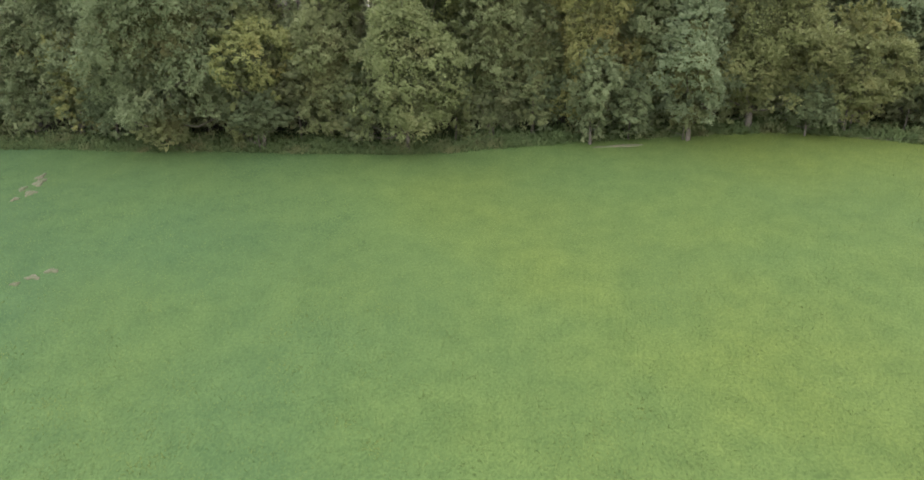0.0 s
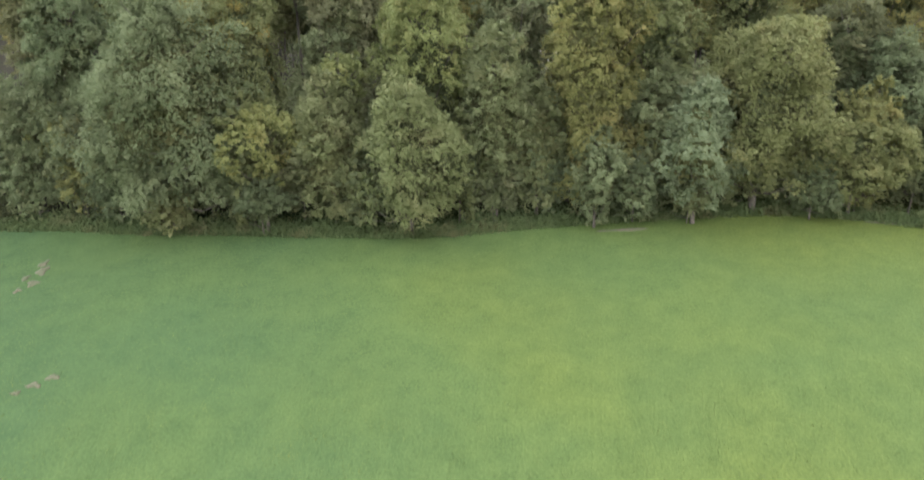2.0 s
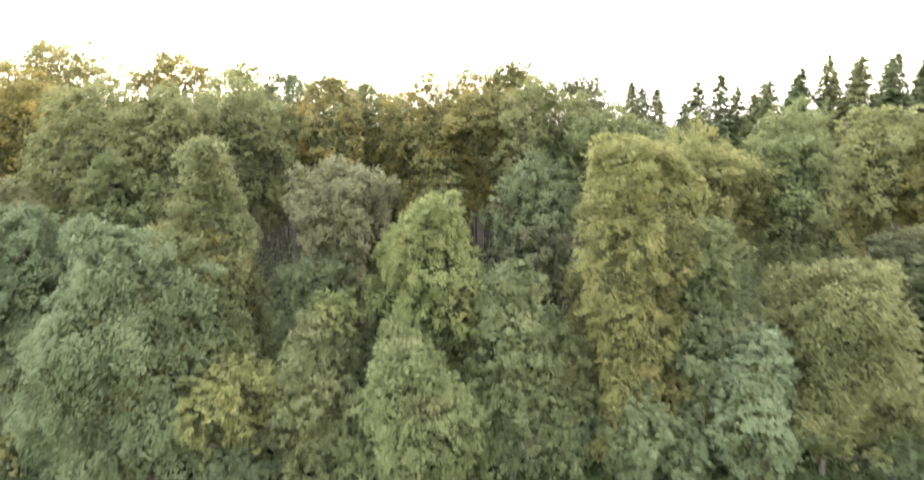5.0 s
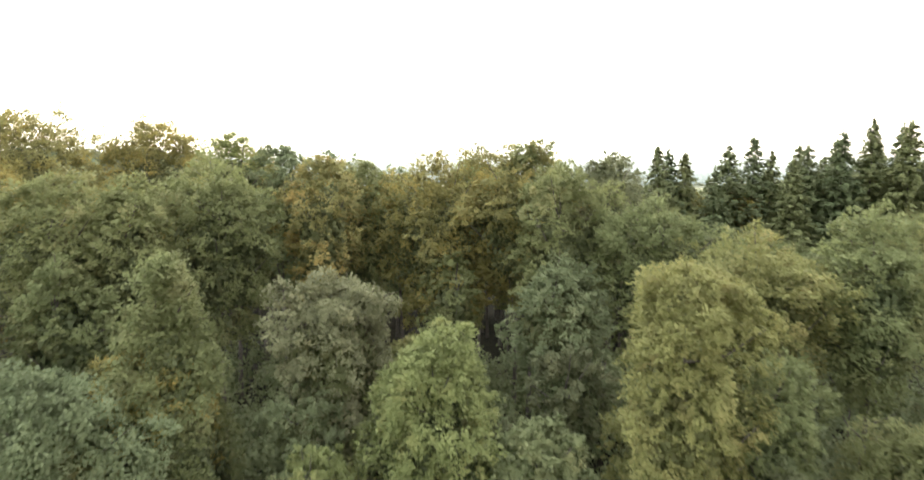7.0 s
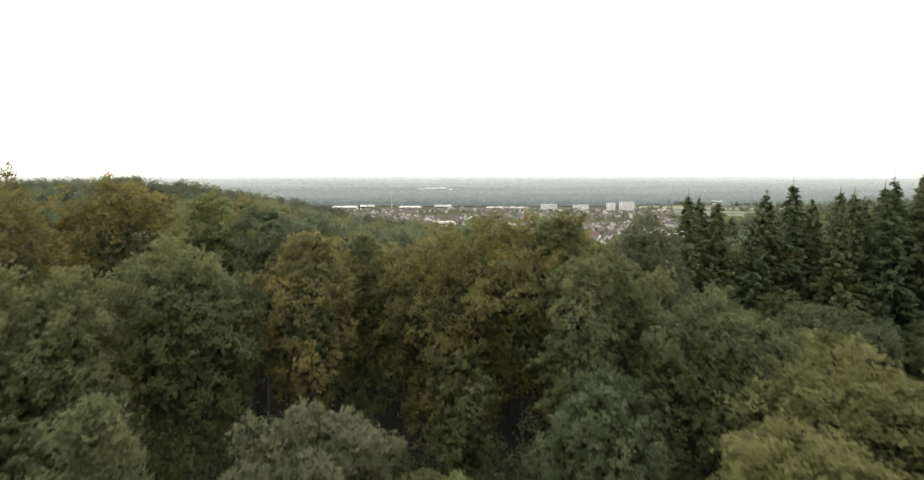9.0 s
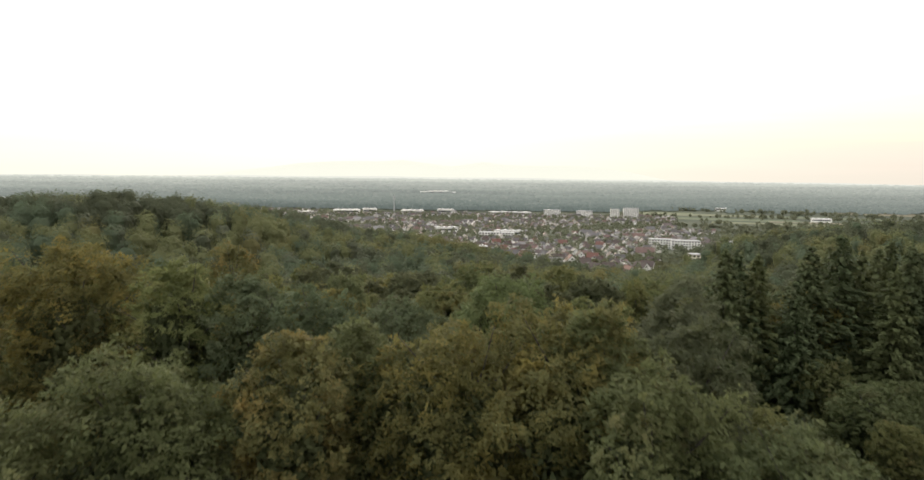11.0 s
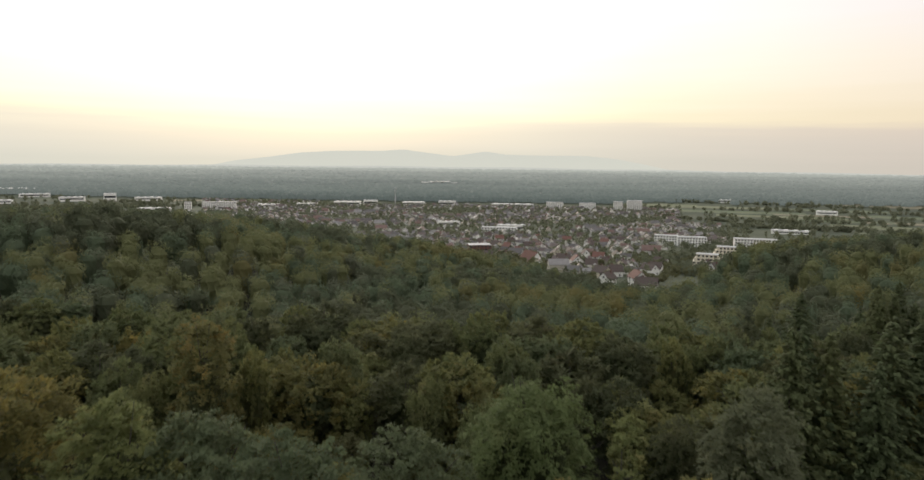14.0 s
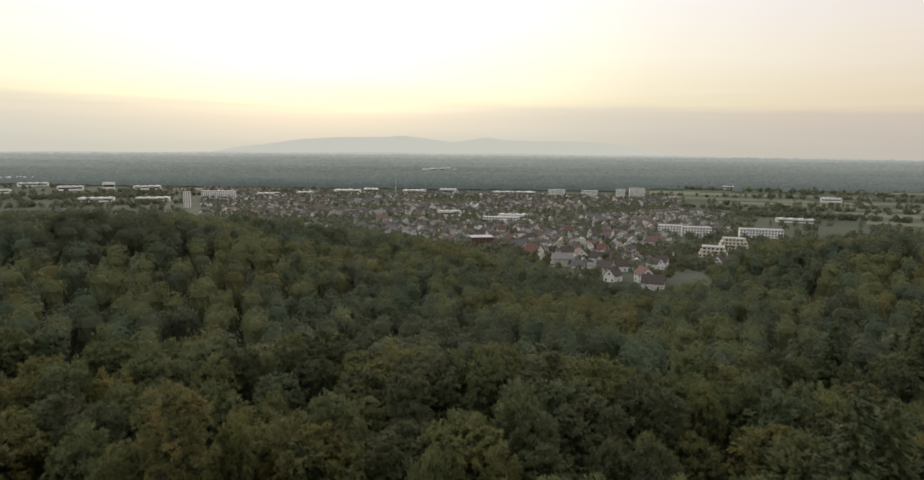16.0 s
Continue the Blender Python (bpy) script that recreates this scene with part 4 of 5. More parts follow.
def gable_roof(V, F, w, d, eave, ridge, over=0.5, thick=0.25):
    """Two tiled slopes with thickness that overhang walls and gables."""
    k = (ridge - eave) / (w / 2)
    for sgn in (-1, 1):
        o = len(V)
        xe = sgn * (w / 2 + over)
        ze = eave - over * k
        for y in (-d / 2 - over, d / 2 + over):
            V += [(xe, y, ze), (0, y, ridge), (0, y, ridge + thick), (xe, y, ze + thick)]
        F += [[o, o + 1, o + 2, o + 3], [o + 7, o + 6, o + 5, o + 4], [o + 3, o + 2, o + 6, o + 7], [o, o + 4, o + 5, o + 1], [o, o + 3, o + 7, o + 4], [o + 1, o + 5, o + 6, o + 2]]


WINDOW = box_mesh("house_window", -0.55, 0.55, -0.06, 0.06, 0, 1.3)
SILL = box_mesh("window_sill", -0.68, 0.68, -0.14, 0.1, -0.1, 0.0)
DOOR = box_mesh("house_door", -0.5, 0.5, -0.07, 0.07, 0, 2.05)


def make_house(w, d, eave, ridge, wallmat, roofmat, label):
    root = new("house")
    V, F = [], []
    gable_body(V, F, w, d, eave, ridge)
    part("wall", mesh_from("house_wall", V, F), wallmat, root)
    V, F = [], []
    gable_roof(V, F, w, d, eave, ridge)
    roof = part("roof", mesh_from("house_roof", V, F), roofmat, root)
    part("chimney", box_mesh("house_chimney", w * 0.12, w * 0.12 + 0.7, d * 0.15, d * 0.15 + 0.7, eave, ridge + 0.9), ROOF_RED, roof)
    for lvl in range(max(1, int(eave / 2.7))):
        for x in (-w * 0.27, w * 0.27):
            win = part("window", WINDOW, FRAME, root)
            win.matrix_basis = pose(x, -d / 2 - 0.02, 0.9 + lvl * 2.75)
            sill = part("sill", SILL, WALLS, win)
        for y in (-d * 0.25, d * 0.25):
            win = part("window", WINDOW, FRAME, root)
            win.matrix_basis = pose(-w / 2 - 0.02, y, 0.9 + lvl * 2.75, 0, 0, 90)
    win = part("window", WINDOW, FRAME, root)
    win.matrix_basis = pose(0, -d / 2 - 0.02, eave + 0.35)
    door = part("door", DOOR, WOODWORK, root)
    door.matrix_basis = pose(w / 2 + 0.02, 0, 0, 0, 0, 90)
    return tagged(root, label, "house", "houses at the foot of the wood")


def put(root, x, y, turn, lift=0.0):
    root.matrix_basis = pose(x, y, float(ground_z(x, y)) + lift, 0, 0, turn)
    return root


rng = np.random.default_rng(77)
house_models = [
    make_house(8.4, 10.5, 5.6, 9.6, WALLS, ROOF_RED, "white two-storey house with a red tiled gable roof"),
    make_house(7.8, 9.5, 4.4, 8.6, WALLS, ROOF_BROWN, "white gabled house with a dark brown roof"),
    make_house(8.8, 11.0, 5.4, 9.4, CREAM, ROOF_BROWN, "cream-coloured gabled house with a brown roof"),
    make_house(8.0, 12.0, 4.6, 8.4, WALLS, ROOF_BROWN, "long white house with a dark gable roof"),
]
HOUSES = [(92, 487, 0, 12), (74, 491, 1, -40), (88, 448, 3, 70), (78, 533, 2, 35), (92, 560, 1, 100), (108, 616, 2, -20), (123, 584, 3, 30), (133, 604, 1, 60), (102, 652, 1, -65), (85, 625, 1, 85), (76, 647, 0, 5), (67, 665, 2, -90), (66, 722, 2, 0), (98, 742, 1, 5),
          (103, 694, 0, 70), (30, 752, 0, -30), (23, 796, 0, 40), (10, 818, 2, 45), (128, 736, 3, 0), (124, 847, 1, 45), (142, 878, 0, 50), (124, 889, 1, -40), (156, 816, 3, -20), (85, 760, 3, 5), (62, 789, 1, -10), (46, 822, 1, -80), (29, 874, 1, -65), (16, 902, 0, -80),
          (-6, 855, 1, 55), (77, 867, 1, -5), (99, 900, 0, 75), (128, 988, 1, 80), (171, 928, 1, 60), (187, 916, 1, 15), (182, 614, 1, -45), (185, 641, 1, -30), (2, 967, 1, -70), (176, 997, 1, 40), (64, 925, 0, -30), (152, 662, 3, 50)]
seen_model = set()
for x, y, k, turn in HOUSES:
    h = house_models[k] if k not in seen_model else copy_thing(house_models[k], Matrix())
    seen_model.add(k)
    put(h, x, y, turn)
# the large barn-like house with the steep red roof
big = make_house(12, 20, 4.0, 11.5, WALLS, ROOF_RED, "large house under a long steep red roof")
put(big, 38, 660, 28)


def make_block(name, w, d, storeys, bays, label, wallmat=WALLS, steps=0, front_gap=0.9):
    """A flat-roofed block of flats: rows of windows in front and a parapet; steps sets the upper floors back."""
    root = new(name)
    V, F = [], []
    for s in range(storeys):
        back = max(0, s - 1) * steps
        box_faces(V, F, -w / 2 + back, w / 2 - back, -d / 2 + back, d / 2, s * 2.9 - (2 if s == 0 else 0), (s + 1) * 2.9 - 0.004)
    part("wall", mesh_from(name + "_wall", V, F), wallmat, root)
    top = storeys * 2.9
    back = max(0, storeys - 2) * steps
    V, F = [], []
    box_faces(V, F, -w / 2 + back - 0.25, w / 2 - back + 0.25, -d / 2 + back - 0.25, d / 2 + 0.25, top, top + 0.5)
    part("roof", mesh_from(name + "_roof", V, F), ROOF_FLAT, root)
    pane = box_mesh(name + "_window", -w / bays * 0.29, w / bays * 0.29, -0.05, 0.05, 0, 1.5)
    for s in range(storeys):
        b = max(0, s - 1) * steps
        for i in range(bays):
            x = -w / 2 + (i + 0.5) * w / bays
            if abs(x) < w / 2 - b - 0.8:
                part("window", pane, FRAME, root).matrix_basis = pose(x, -d / 2 + b - 0.03, s * 2.9 + front_gap)
        if steps and s:
            rail = box_mesh(name + "_balcony", -w / 2 + b, w / 2 - b, -d / 2 + b - 1.2, -d / 2 + b - 1.05, s * 2.9, s * 2.9 + 0.9)
            part("balcony", rail, wallmat, root)
    return tagged(root, label, "apartment block", "apartment blocks in the town")


put(make_block("apartment_block", 30, 16, 5, 9, "stepped cream block of flats with terraces", CREAM, 1.6), 236, 735, -16)
put(make_block("apartment_block", 24, 14, 4, 7, "stepped cream block of flats beside a longer one", CREAM, 1.4), 194, 668, -20)
put(make_block("apartment_block", 46, 14, 5, 14, "long white block of flats with rows of windows"), 310, 856, -14)
put(make_block("apartment_block", 34, 14, 4, 10, "low white block of flats with a flat roof"), 252, 905, -10)
put(make_block("apartment_block", 28, 13, 4, 8, "low pale block of flats with a flat roof"), 226, 925, -14)
put(make_block("apartment_tower", 34, 16, 9, 8, "pale tower block standing out of the town"), 350, 1670, -8)
put(make_block("apartment_tower", 20, 16, 8, 5, "pale tower block standing out of the town"), 312, 1668, -8)
put(make_block("apartment_tower", 38, 16, 6, 9, "pale tower block standing out of the town"), 244, 1692, -8)
put(make_block("apartment_tower", 40, 16, 6, 9, "pale tower block standing out of the town"), 170, 1719, -6)
put(make_block("apartment_tower", 12, 14, 10, 3, "narrow grey tower block standing out of the town"), -551, 1314, 20)
put(make_block("apartment_tower", 70, 15, 6, 16, "long pale slab of flats at the town's edge"), -580, 1540, 16)
put(make_block("apartment_block", 52, 14, 3, 12, "low wide building with window bands in the town"), 20, 1060, -6)
put(make_block("apartment_block", 22, 16, 4, 6, "reddish square building among houses", ROOF_RED), -8, 742, 10)


def make_hall(w, d, h, label):
    """An industrial hall with a low roof on a parapet and a band of skylights."""
    root = new("industrial_hall")
    part("wall", box_mesh("hall_wall", -w / 2, w / 2, -d / 2, d / 2, -2, h), WALLS, root)
    V, F = [], []
    box_faces(V, F, -w / 2 - 0.4, w / 2 + 0.4, -d / 2 - 0.4, d / 2 + 0.4, h, h + 0.6)
    roof = part("roof", mesh_from("hall_roof", V, F), ROOF_FLAT, root)
    for i in range(4):
        x = (-0.375 + 0.25 * i) * w
        part("skylight", box_mesh("hall_skylight", x - w * 0.05, x + w * 0.05, -d * 0.3, d * 0.3, h + 0.6, h + 1.4), WALLS, roof)
    part("window_band", box_mesh("hall_windows", -w * 0.45, w * 0.45, -d / 2 - 0.05, -d / 2 + 0.05, h * 0.45, h * 0.75), FRAME, root)
    return tagged(root, label, "hall", "industrial halls round the town")


HALL = "pale flat-roofed industrial hall at the town's edge"
for x, y, w, d, h, turn in [(-502, 1640, 70, 30, 9, 12), (-430, 1700, 60, 30, 9, 10), (-344, 1772, 90, 40, 11, 8), (-290, 1800, 50, 30, 13, 8), (-180, 1800, 80, 40, 10, 4), (-95, 1812, 60, 30, 13, 2), (70, 1800, 150, 40, 8, 0),
                            (-790, 1436, 90, 40, 9, 24), (-690, 1470, 90, 40, 8, 22), (-1043, 1763, 80, 40, 12, 28), (-960, 1790, 40, 30, 22, 28), (-880, 1830, 90, 40, 10, 24), (-1377, 2038, 130, 50, 16, 32), (-1230, 1900, 100, 40, 10, 30), (-1150, 1640, 90, 40, 9, 30),
                            (481, 1148, 80, 24, 6, -22), (793, 1668, 60, 40, 9, -24), (716, 2095, 70, 40, 10, -16), (1411, 2581, 120, 50, 11, -28), (1550, 2480, 140, 50, 10, -30), (1180, 2500, 90, 40, 10, -24),
                            (-186, 2960, 120, 60, 16, 4), (-240, 2945, 60, 40, 12, 4), (-125, 2975, 40, 40, 10, 4), (40, 1120, 60, 22, 9, -8), (-60, 1180, 50, 20, 9, 10)]:
    put(make_hall(w * 0.72, d * 0.8, h * 0.85, HALL), x, y, turn)


def in_town(x, y):
    """The town spreads like a fan from the mouth of the valley."""
    if y < 560:
        return False
    if y < 700:
        return 60 - 0.3 * (y - 560) < x < 120 + 0.1 * (y - 560)
    if y < 950:
        return 18 - 0.75 * (y - 700) < x < 134 + 0.5 * (y - 700)
    return -0.40 * y < x < (0.36 if y < 1300 else 0.27) * y


def town_mass():
    """The rest of the town, street by street: gabled houses, too many to count."""
    rng = np.random.default_rng(91)
    WV, WF, RV, RF, trees = [], [], [], [], []
    for row in np.arange(540, 1790, 17):
        ang = 0.25 * math.sin(row * 0.006)
        for col in np.arange(-760, 700, 14.5):
            x = col + rng.uniform(-5, 5) + 40 * math.sin(row * 0.01)
            y = row + col * math.tan(ang) * 0.6 + rng.uniform(-5, 5)
            if not in_town(x, y) or any((x - p) ** 2 + (y - o) ** 2 < 200 for p, o, *_ in HOUSES):
                continue
            q = noise.noise(Vector((x * 0.006, y * 0.006, 2.0))) + rng.normal(0, 0.2)
            if q > 0.03:
                if rng.random() < 0.95:
                    trees.append((x, y))
                continue
            w, d, e = rng.uniform(5.2, 7.2), rng.uniform(6.5, 10.0), rng.uniform(2.8, 5.0)
            if rng.random() < 0.04:
                w, d, e = w * 1.6, d * 2.0, e * 1.4
            rdg = e + w * rng.uniform(0.34, 0.5)
            m = pose(x, y, float(ground_z(x, y)), 0, 0, math.degrees(ang) + 90 * int(rng.integers(2)) + rng.normal(0, 9))
            for V, F, make in ((WV, WF, gable_body), (RV, RF, gable_roof)):
                v, f = [], []
                make(v, f, w, d, e, rdg)
                F += [[a + len(V) for a in g] for g in f]
                V += [tuple(m @ Vector(p)) for p in v]
            for _ in range(2):
                if rng.random() < 0.62:
                    trees.append((x + rng.uniform(-13, 13), y + rng.uniform(-12, 12)))
    a = tagged(part("town_houses", mesh_from("town_houses", WV, WF), FAR_WALLS), "hundreds of pale rendered houses of the town", "houses", kind="stuff")
    b = tagged(part("town_roofs", mesh_from("town_roofs", RV, RF), FAR_ROOFS), "brown and red gable roofs of the town", "roofs", kind="stuff")
    return trees


def clump_mass(name, spots, tris, hgt, rad, kind, label, seed, size=0.42):
    rng = np.random.default_rng(seed)
    Vs = []
    for x, y in spots:
        r, h = rng.uniform(*rad), rng.uniform(*hgt)
        d = unit(rng.normal(size=(tris, 3)) + [0, -0.2, 0.4])
        P = d * np.array([r, r, h * 0.5]) * rng.uniform(0.75, 1.1, (tris, 1)) + [x, y, float(ground_z(x, y)) + h * 0.5]
        Vs.append(leaf_tris(rng, P, unit(d + rng.normal(0, 0.3, (tris, 3))), r * size * 2))
    V = np.vstack(Vs)
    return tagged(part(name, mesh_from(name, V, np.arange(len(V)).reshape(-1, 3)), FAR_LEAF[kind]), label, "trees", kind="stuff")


town_trees = town_mass()
near = [(x, y) for x, y in zip(rng.uniform(-80, 300, 1100), rng.uniform(330, 760, 1100)) if not is_wood(x, y) and not any((x - a) ** 2 + (y - b) ** 2 < 64 for a, b, *_ in HOUSES)
        and not (abs(x - 236) < 24 and abs(y - 722) < 30) and not (abs(x - 194) < 20 and abs(y - 650) < 30)
        and rng.random() < (0.22 if 40 < x < 145 and y < 540 else 0.25 if 50 < x < 140 else 0.85)]
clump_mass("garden_trees", near, 90, (4.5, 8.5), (2.4, 4.2), "dark", "garden trees between the houses at the wood's foot", 51, 0.3)
# the light ash tone stands in for haze over the town
clump_mass("town_trees", town_trees, 30, (4, 10), (2.0, 4.0), "ash", "trees between the houses of the town", 52)

# scattered trees between the wood's foot, the town and the fields
rng = np.random.default_rng(57)
loose_trees = []
for x, y in zip(rng.uniform(-820, 760, 9000), rng.uniform(430, 1150, 9000)):
    if -0.8 * y < x < (0.8 if y < 880 else 0.34) * y and not is_wood(x, y) and not (35 < x < 150 and y < 620) and not in_town(x, y) and not in_town(x, y + 25) and not any((x - a) ** 2 + (y - 8 - b) ** 2 < 500 for a, b in ((236, 735), (194, 668), (310, 856), (252, 905), (226, 925), (481, 1148))):
        if noise.noise(Vector((x * 0.012, y * 0.012, 4.0))) > -0.28 - 0.2 * (y < 700):
            loose_trees.append((x, y))
clump_mass("loose_trees", loose_trees, 26, (5, 12), (2.6, 5.0), "pale", "loose trees and scrub between the wood and the town", 58)


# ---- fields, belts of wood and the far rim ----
def far_material(name, c1, c2, scale, near_haze, far_haze, y0=1960, y1=4650):
    """The land far out: evening haze is painted as emission, stronger the further it lies."""
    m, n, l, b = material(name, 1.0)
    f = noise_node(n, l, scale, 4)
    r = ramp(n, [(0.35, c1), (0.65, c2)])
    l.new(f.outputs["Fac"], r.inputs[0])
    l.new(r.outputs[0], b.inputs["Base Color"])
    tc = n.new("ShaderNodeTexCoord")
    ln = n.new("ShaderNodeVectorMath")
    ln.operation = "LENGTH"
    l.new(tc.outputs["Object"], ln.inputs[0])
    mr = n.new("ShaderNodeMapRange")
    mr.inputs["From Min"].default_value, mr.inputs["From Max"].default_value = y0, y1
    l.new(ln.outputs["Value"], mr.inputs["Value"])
    g = ramp(n, [(0.0, near_haze), (0.4, tuple(0.72 * p + 0.28 * q for p, q in zip(near_haze, far_haze))), (0.75, tuple(0.42 * p + 0.58 * q for p, q in zip(near_haze, far_haze))), (1.0, far_haze)])
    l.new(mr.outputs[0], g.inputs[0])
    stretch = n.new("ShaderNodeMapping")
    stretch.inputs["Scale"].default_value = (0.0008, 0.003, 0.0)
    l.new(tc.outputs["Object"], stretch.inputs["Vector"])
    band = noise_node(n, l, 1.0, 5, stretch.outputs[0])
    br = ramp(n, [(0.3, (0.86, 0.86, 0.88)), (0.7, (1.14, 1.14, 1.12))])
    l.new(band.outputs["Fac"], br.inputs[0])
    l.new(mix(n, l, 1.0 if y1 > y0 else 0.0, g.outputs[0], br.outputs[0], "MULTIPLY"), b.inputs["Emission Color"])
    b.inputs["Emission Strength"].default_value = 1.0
    return m


def field(cx, cy, w, d, turn, c1, c2, label):
    k = 8
    V, F = [], []
    m = pose(cx, cy, 0, 0, 0, turn)
    for i in range(k + 1):
        for j in range(k + 1):
            p = m @ Vector(((i / k - 0.5) * w, (j / k - 0.5) * d, 0))
            V.append((p.x, p.y, float(ground_z(p.x, p.y)) + 0.6))
            if i and j:
                o = (i - 1) * (k + 1) + j - 1
                F.append([o, o + k + 1, o + k + 2, o + 1])
    mat = plain_material("field_soil", c1, c2, 0.95, 0.02)
    tagged(part("field", mesh_from("field", V, F, True), mat), label, "field", "fields in the plain", kind="stuff")


GREEN_A, GREEN_B = ((0.075, 0.10, 0.05), (0.10, 0.125, 0.06)), ((0.11, 0.13, 0.065), (0.14, 0.15, 0.08))
STRAW = ((0.15, 0.14, 0.085), (0.2, 0.175, 0.11))
for cx, cy, w, d, turn, (c1, c2) in [(640, 1560, 260, 70, -18, GREEN_B), (690, 1460, 240, 60, -18, GREEN_A), (600, 1700, 300, 90, -16, GREEN_A), (760, 1620, 200, 60, -20, STRAW), (560, 1880, 360, 90, -14, GREEN_B), (840, 1800, 300, 80, -20, GREEN_A),
                                     (760, 1290, 260, 90, -22, GREEN_B), (860, 1400, 220, 60, -24, STRAW), (980, 1560, 260, 80, -26, GREEN_A), (700, 1130, 220, 70, -20, GREEN_B), (1120, 1980, 320, 120, -26, STRAW), (1240, 2250, 400, 100, -26, GREEN_B),
                                     (430, 1960, 300, 70, -10, GREEN_B), (-640, 1900, 240, 90, 18, GREEN_B), (-760, 1860, 120, 60, 18, STRAW), (940, 2150, 300, 70, -22, GREEN_A)]:
    field(cx, cy, w, d, turn, c1, c2, "strip of farmland in the plain")

# trees and hedges in the fields
rng = np.random.default_rng(14)
hedges = []
for cx, cy, n, ln, turn in [(620, 1505, 34, 330, -18), (700, 1390, 40, 300, -20), (560, 1780, 40, 420, -14), (900, 1700, 60, 460, -22), (520, 1240, 60, 260, -20), (620, 1200, 50, 240, -20), (1000, 1850, 60, 420, -25), (480, 1400, 50, 260, -16),
                            (760, 2000, 70, 520, -20), (1060, 1420, 60, 420, -26), (1150, 2100, 70, 600, -26), (-700, 1780, 60, 500, 20), (-760, 1620, 60, 420, 22), (-900, 1600, 70, 500, 26), (-560, 1680, 40, 260, 14), (-1000, 1450, 80, 500, 28), (-780, 1330, 80, 400, 24)]:
    a = radians(turn)
    for _ in range(n):
        s, q = rng.uniform(-0.5, 0.5) * ln, rng.normal(0, 9)
        hedges.append((cx + s * math.cos(a) - q * math.sin(a), cy + s * math.sin(a) + q * math.cos(a)))
for _ in range(130):
    y = rng.uniform(1100, 2100)
    hedges.append((rng.uniform(0.34, 0.75) * y, y))
for _ in range(260):
    y = rng.uniform(1000, 1900)
    hedges.append((-rng.uniform(0.42, 0.78) * y, y))
# trees of the right-hand slope foot and round the sports ground
for _ in range(110):
    y = rng.uniform(620, 1080)
    hedges.append((rng.uniform(0.30, 0.62) * y, y))
for _ in range(170):
    y = rng.uniform(560, 1000)
    hedges.append((-rng.uniform(0.16, 0.7) * y, y))
# light ash tone here too: haze put into the leaf colour
clump_mass("field_trees", hedges, 44, (5, 12), (2.5, 5.5), "ash", "rows of trees and hedges between fields", 53)


def wood_belt():
    """The wide lowland forest: one rough mass of treetops from behind the town to the rim of the plain."""
    rng = np.random.default_rng(61)
    V, F = [], []
    ys = np.concatenate([np.linspace(1960, 2700, 40), np.linspace(2730, 4560, 56)])
    for y in ys:
        step = 17 + (y - 1960) * 0.011
        for a in np.arange(-0.78, 0.78, step / y):
            x = math.tan(a) * y + rng.uniform(-0.4, 0.4) * step
            yy = y + rng.uniform(-1, 1) * (16 + (y - 1960) * 0.012)
            if math.hypot(x, yy) > 4640:
                continue
            q = noise.noise(Vector((x * 0.0016, yy * 0.0026, 7.0)))
            side = min(max((x / yy - 0.10) / 0.25, 0), 1) + min(max((-x / yy - 0.36) / 0.2, 0), 1) * 0.5
            if (x > 0.2 * yy and yy < 2080 + 300 * q + rng.normal(0, 60)):
                continue
            if abs(x - (184 + (yy - 2242) * 0.034)) < 12 and 2150 < yy < 3150:
                continue
            if abs(x + 190) < 100 and 2850 < yy < 3010:
                continue
            g = float(ground_z(x, yy))
            r, h = step * rng.uniform(0.55, 1.0), rng.uniform(14, 20)
            o = len(V)
            ph = rng.uniform(0, 6)
            for i in range(5):
                t = ph + i * 1.2566
                V.append((x + r * math.cos(t), yy + r * math.sin(t), g + 2))
            for i in range(5):
                t = ph + 0.6 + i * 1.2566
                V.append((x + r * 0.7 * math.cos(t), yy + r * 0.7 * math.sin(t), g + h * rng.uniform(0.65, 0.85)))
            V.append((x + rng.uniform(-2, 2), yy, g + h))
            for i in range(5):
                j = (i + 1) % 5
                F += [[o + i, o + j, o + 5 + i], [o + j, o + 5 + j, o + 5 + i], [o + 5 + i, o + 5 + j, o + 10]]
    me = mesh_from("wood_belt", V, F)
    # the haze over the forest is painted into its emission colours
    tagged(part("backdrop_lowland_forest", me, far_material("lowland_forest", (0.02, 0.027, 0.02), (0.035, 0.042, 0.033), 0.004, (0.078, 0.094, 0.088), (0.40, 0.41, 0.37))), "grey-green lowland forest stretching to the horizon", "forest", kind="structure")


wood_belt()


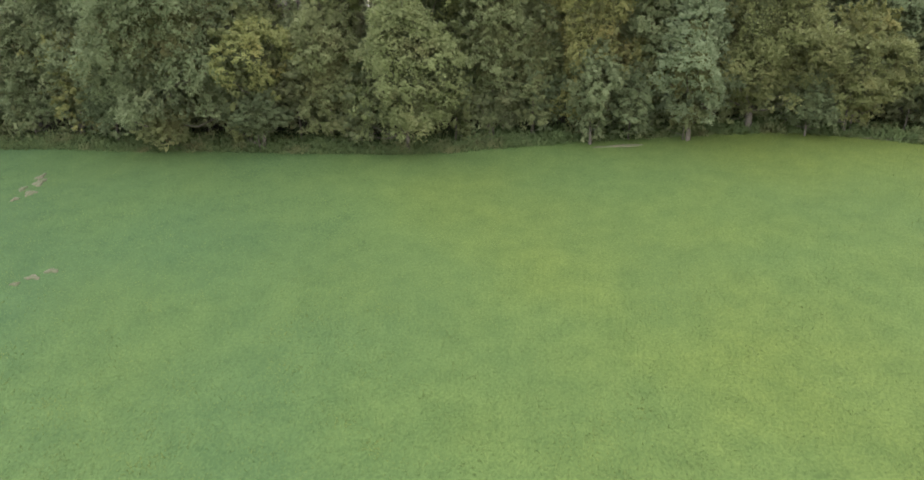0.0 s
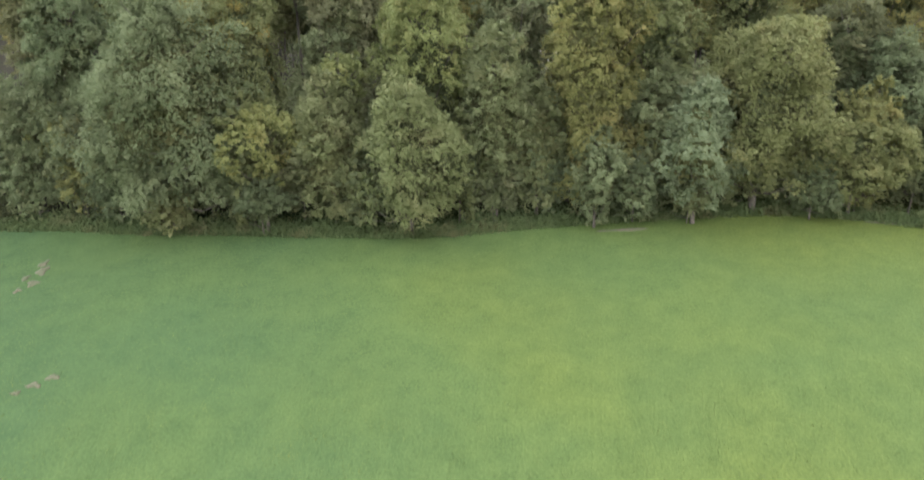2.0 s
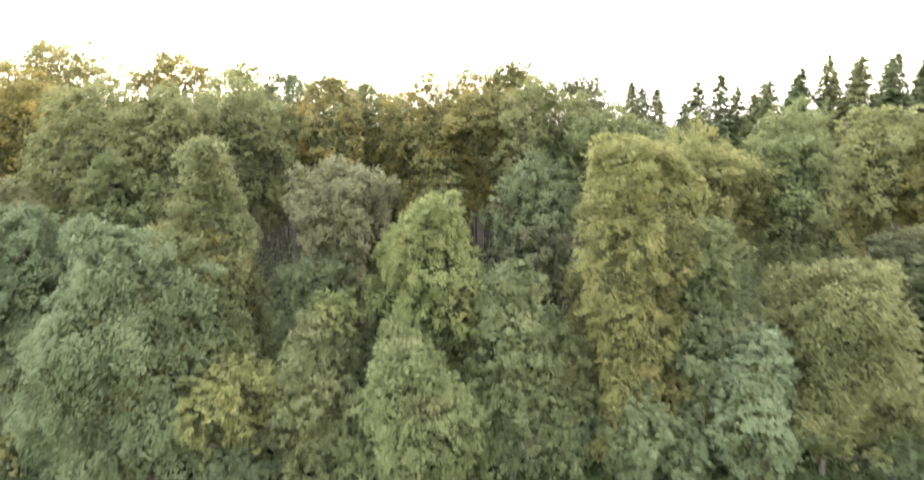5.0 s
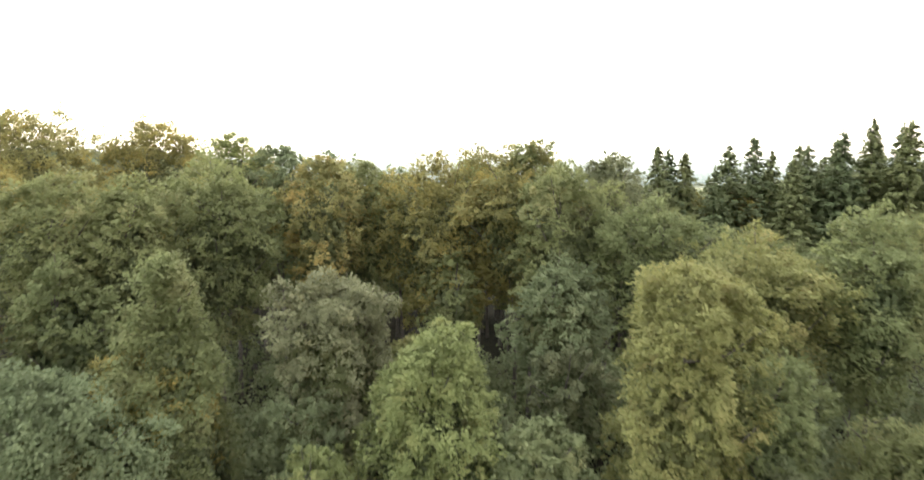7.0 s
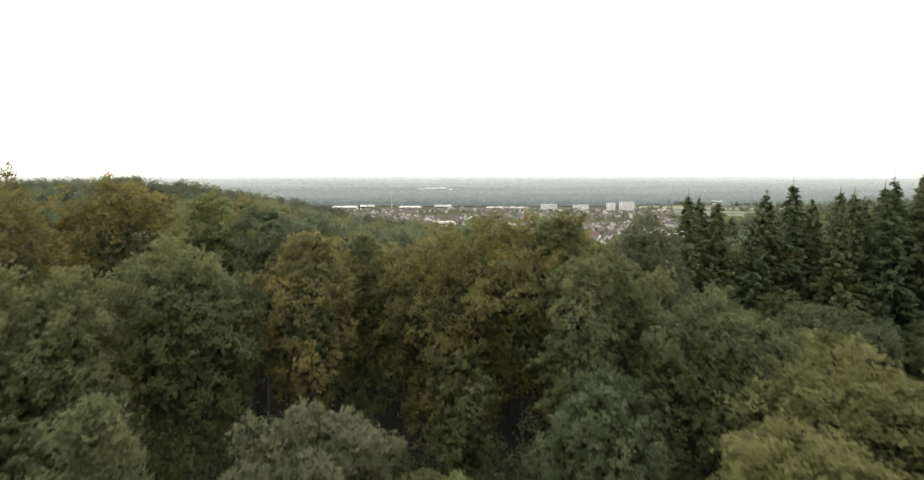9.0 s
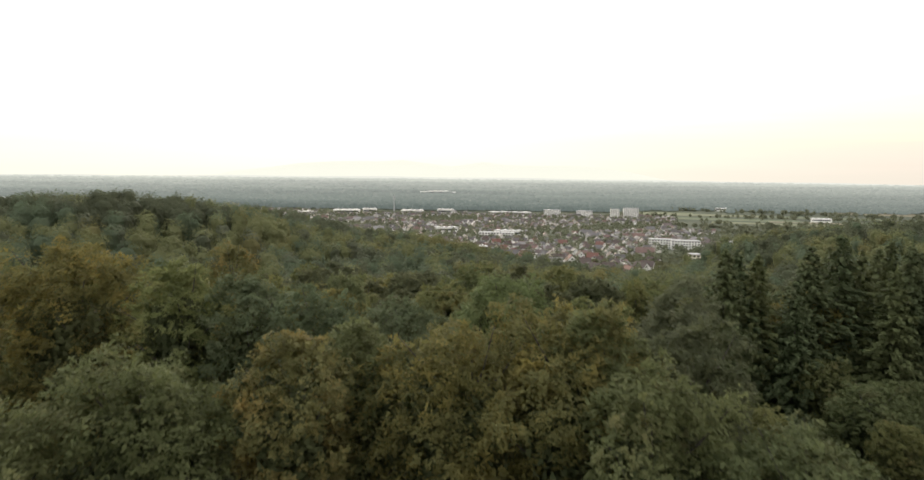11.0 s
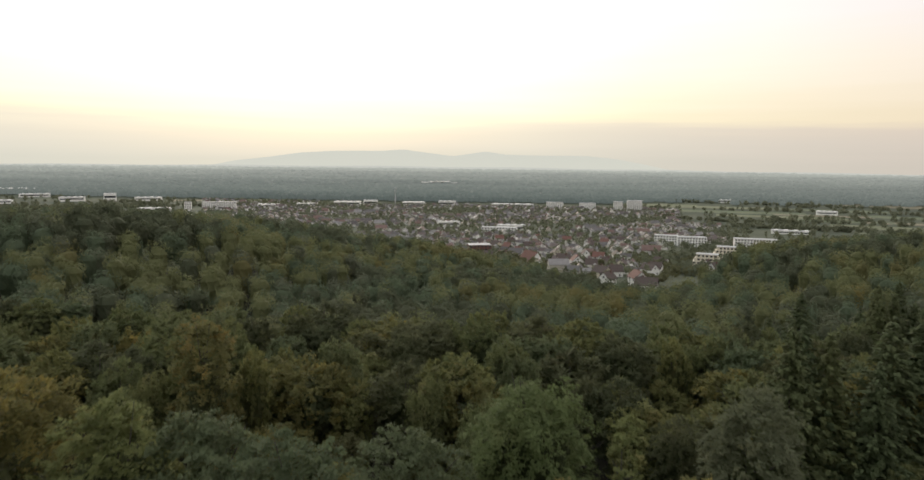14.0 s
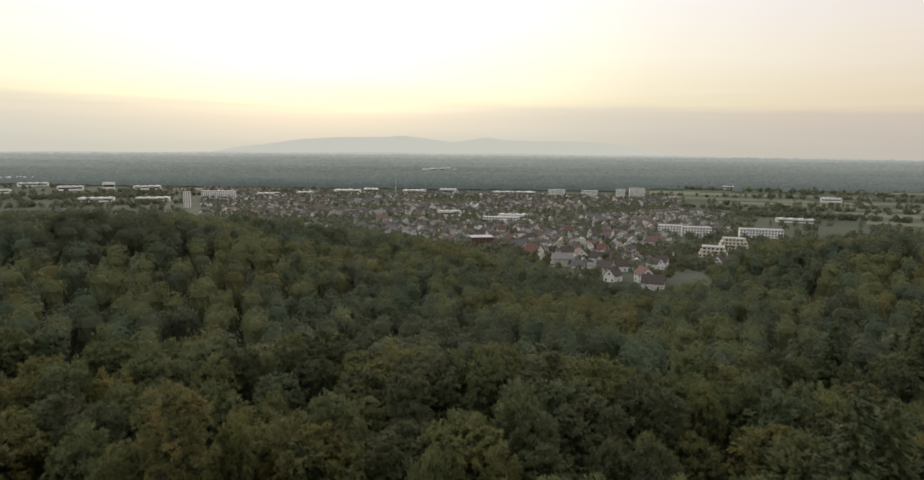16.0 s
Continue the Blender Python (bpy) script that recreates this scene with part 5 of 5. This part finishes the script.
def far_hills():
    """Faint hills and the plain's rim on the horizon; evening haze is painted as emission."""
    ridge_a = [-0.48, -0.38, -0.35, -0.30, -0.26, -0.22, -0.15, -0.116, -0.095, -0.045, 0.003, 0.03, 0.15, 0.19, 0.225, 0.26, 0.32]
    ridge_h = [-6, 12, 46, 72, 103, 116, 120, 134, 118, 90, 126, 104, 100, 84, 50, 16, -6]

    def range_height(a):
        return sum(float(np.interp(a + o, ridge_a, ridge_h)) for o in (-0.006, -0.003, 0, 0.003, 0.006)) / 5 - 4 + 1.2 * math.sin(a * 60)

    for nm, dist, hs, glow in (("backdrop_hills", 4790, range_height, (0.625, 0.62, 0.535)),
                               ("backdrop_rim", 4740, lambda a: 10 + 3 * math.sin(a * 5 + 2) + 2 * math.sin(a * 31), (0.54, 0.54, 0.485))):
        V, F = [], []
        n = 220
        for i in range(n + 1):
            a = -0.9 + 1.8 * i / n
            x, y = math.sin(a) * dist, 60 + math.cos(a) * dist
            h = hs(a)
            V += [(x * 0.985, (y - 60) * 0.985 + 60, -60), (x, y, h), (x * 1.012, (y - 60) * 1.012 + 60, -60)]
            if i:
                o = (i - 1) * 3
                F += [[o, o + 3, o + 4, o + 1], [o + 1, o + 4, o + 5, o + 2]]
        tagged(part(nm, mesh_from(nm, V, F, True), far_material(nm + "_haze", (0.02, 0.022, 0.02), (0.03, 0.032, 0.03), 0.002, glow, glow, 4000, 3999)), "faint blue-grey hills and hazy plain rim on the horizon", "hills", kind="structure")


far_hills()

# the road that cuts through the forest, and the slim mast in front of it
V, F = [], []
for i in range(31):
    y = 2150 + i * 32
    x = 184 + (y - 2242) * 0.034
    V += [(x - 7, y, float(ground_z(x, y)) + 1.2), (x + 7, y, float(ground_z(x, y)) + 1.2)]
    if i:
        F.append([2 * i - 2, 2 * i - 1, 2 * i + 1, 2 * i])
tagged(part("road", mesh_from("road", V, F), plain_material("pale_road", (0.34, 0.33, 0.31), (0.46, 0.45, 0.42), 0.9, 0.05)), "pale straight road cutting through the forest", "road", kind="structure")


def make_mast(h):
    root = new("radio_mast")
    t = np.linspace(0, 1, 5)
    v, f = tube(np.stack([0 * t, 0 * t, t * h], -1), 1.6 - 1.0 * t, 8)
    part("pole", mesh_from("mast_pole", np.array(v), f, True), ROOF_FLAT, root)
    for z in (0.8, 0.92):
        v, f = tube(np.array([[0, 0, z * h], [0, 0, z * h + 1.2]]), [3.2, 3.2], 10)
        part("platform", mesh_from("mast_platform", np.array(v), f), ROOF_FLAT, root)
    return tagged(root, "slim grey radio mast beyond the roofs", "mast")


put(make_mast(48), -220, 1744, 0)
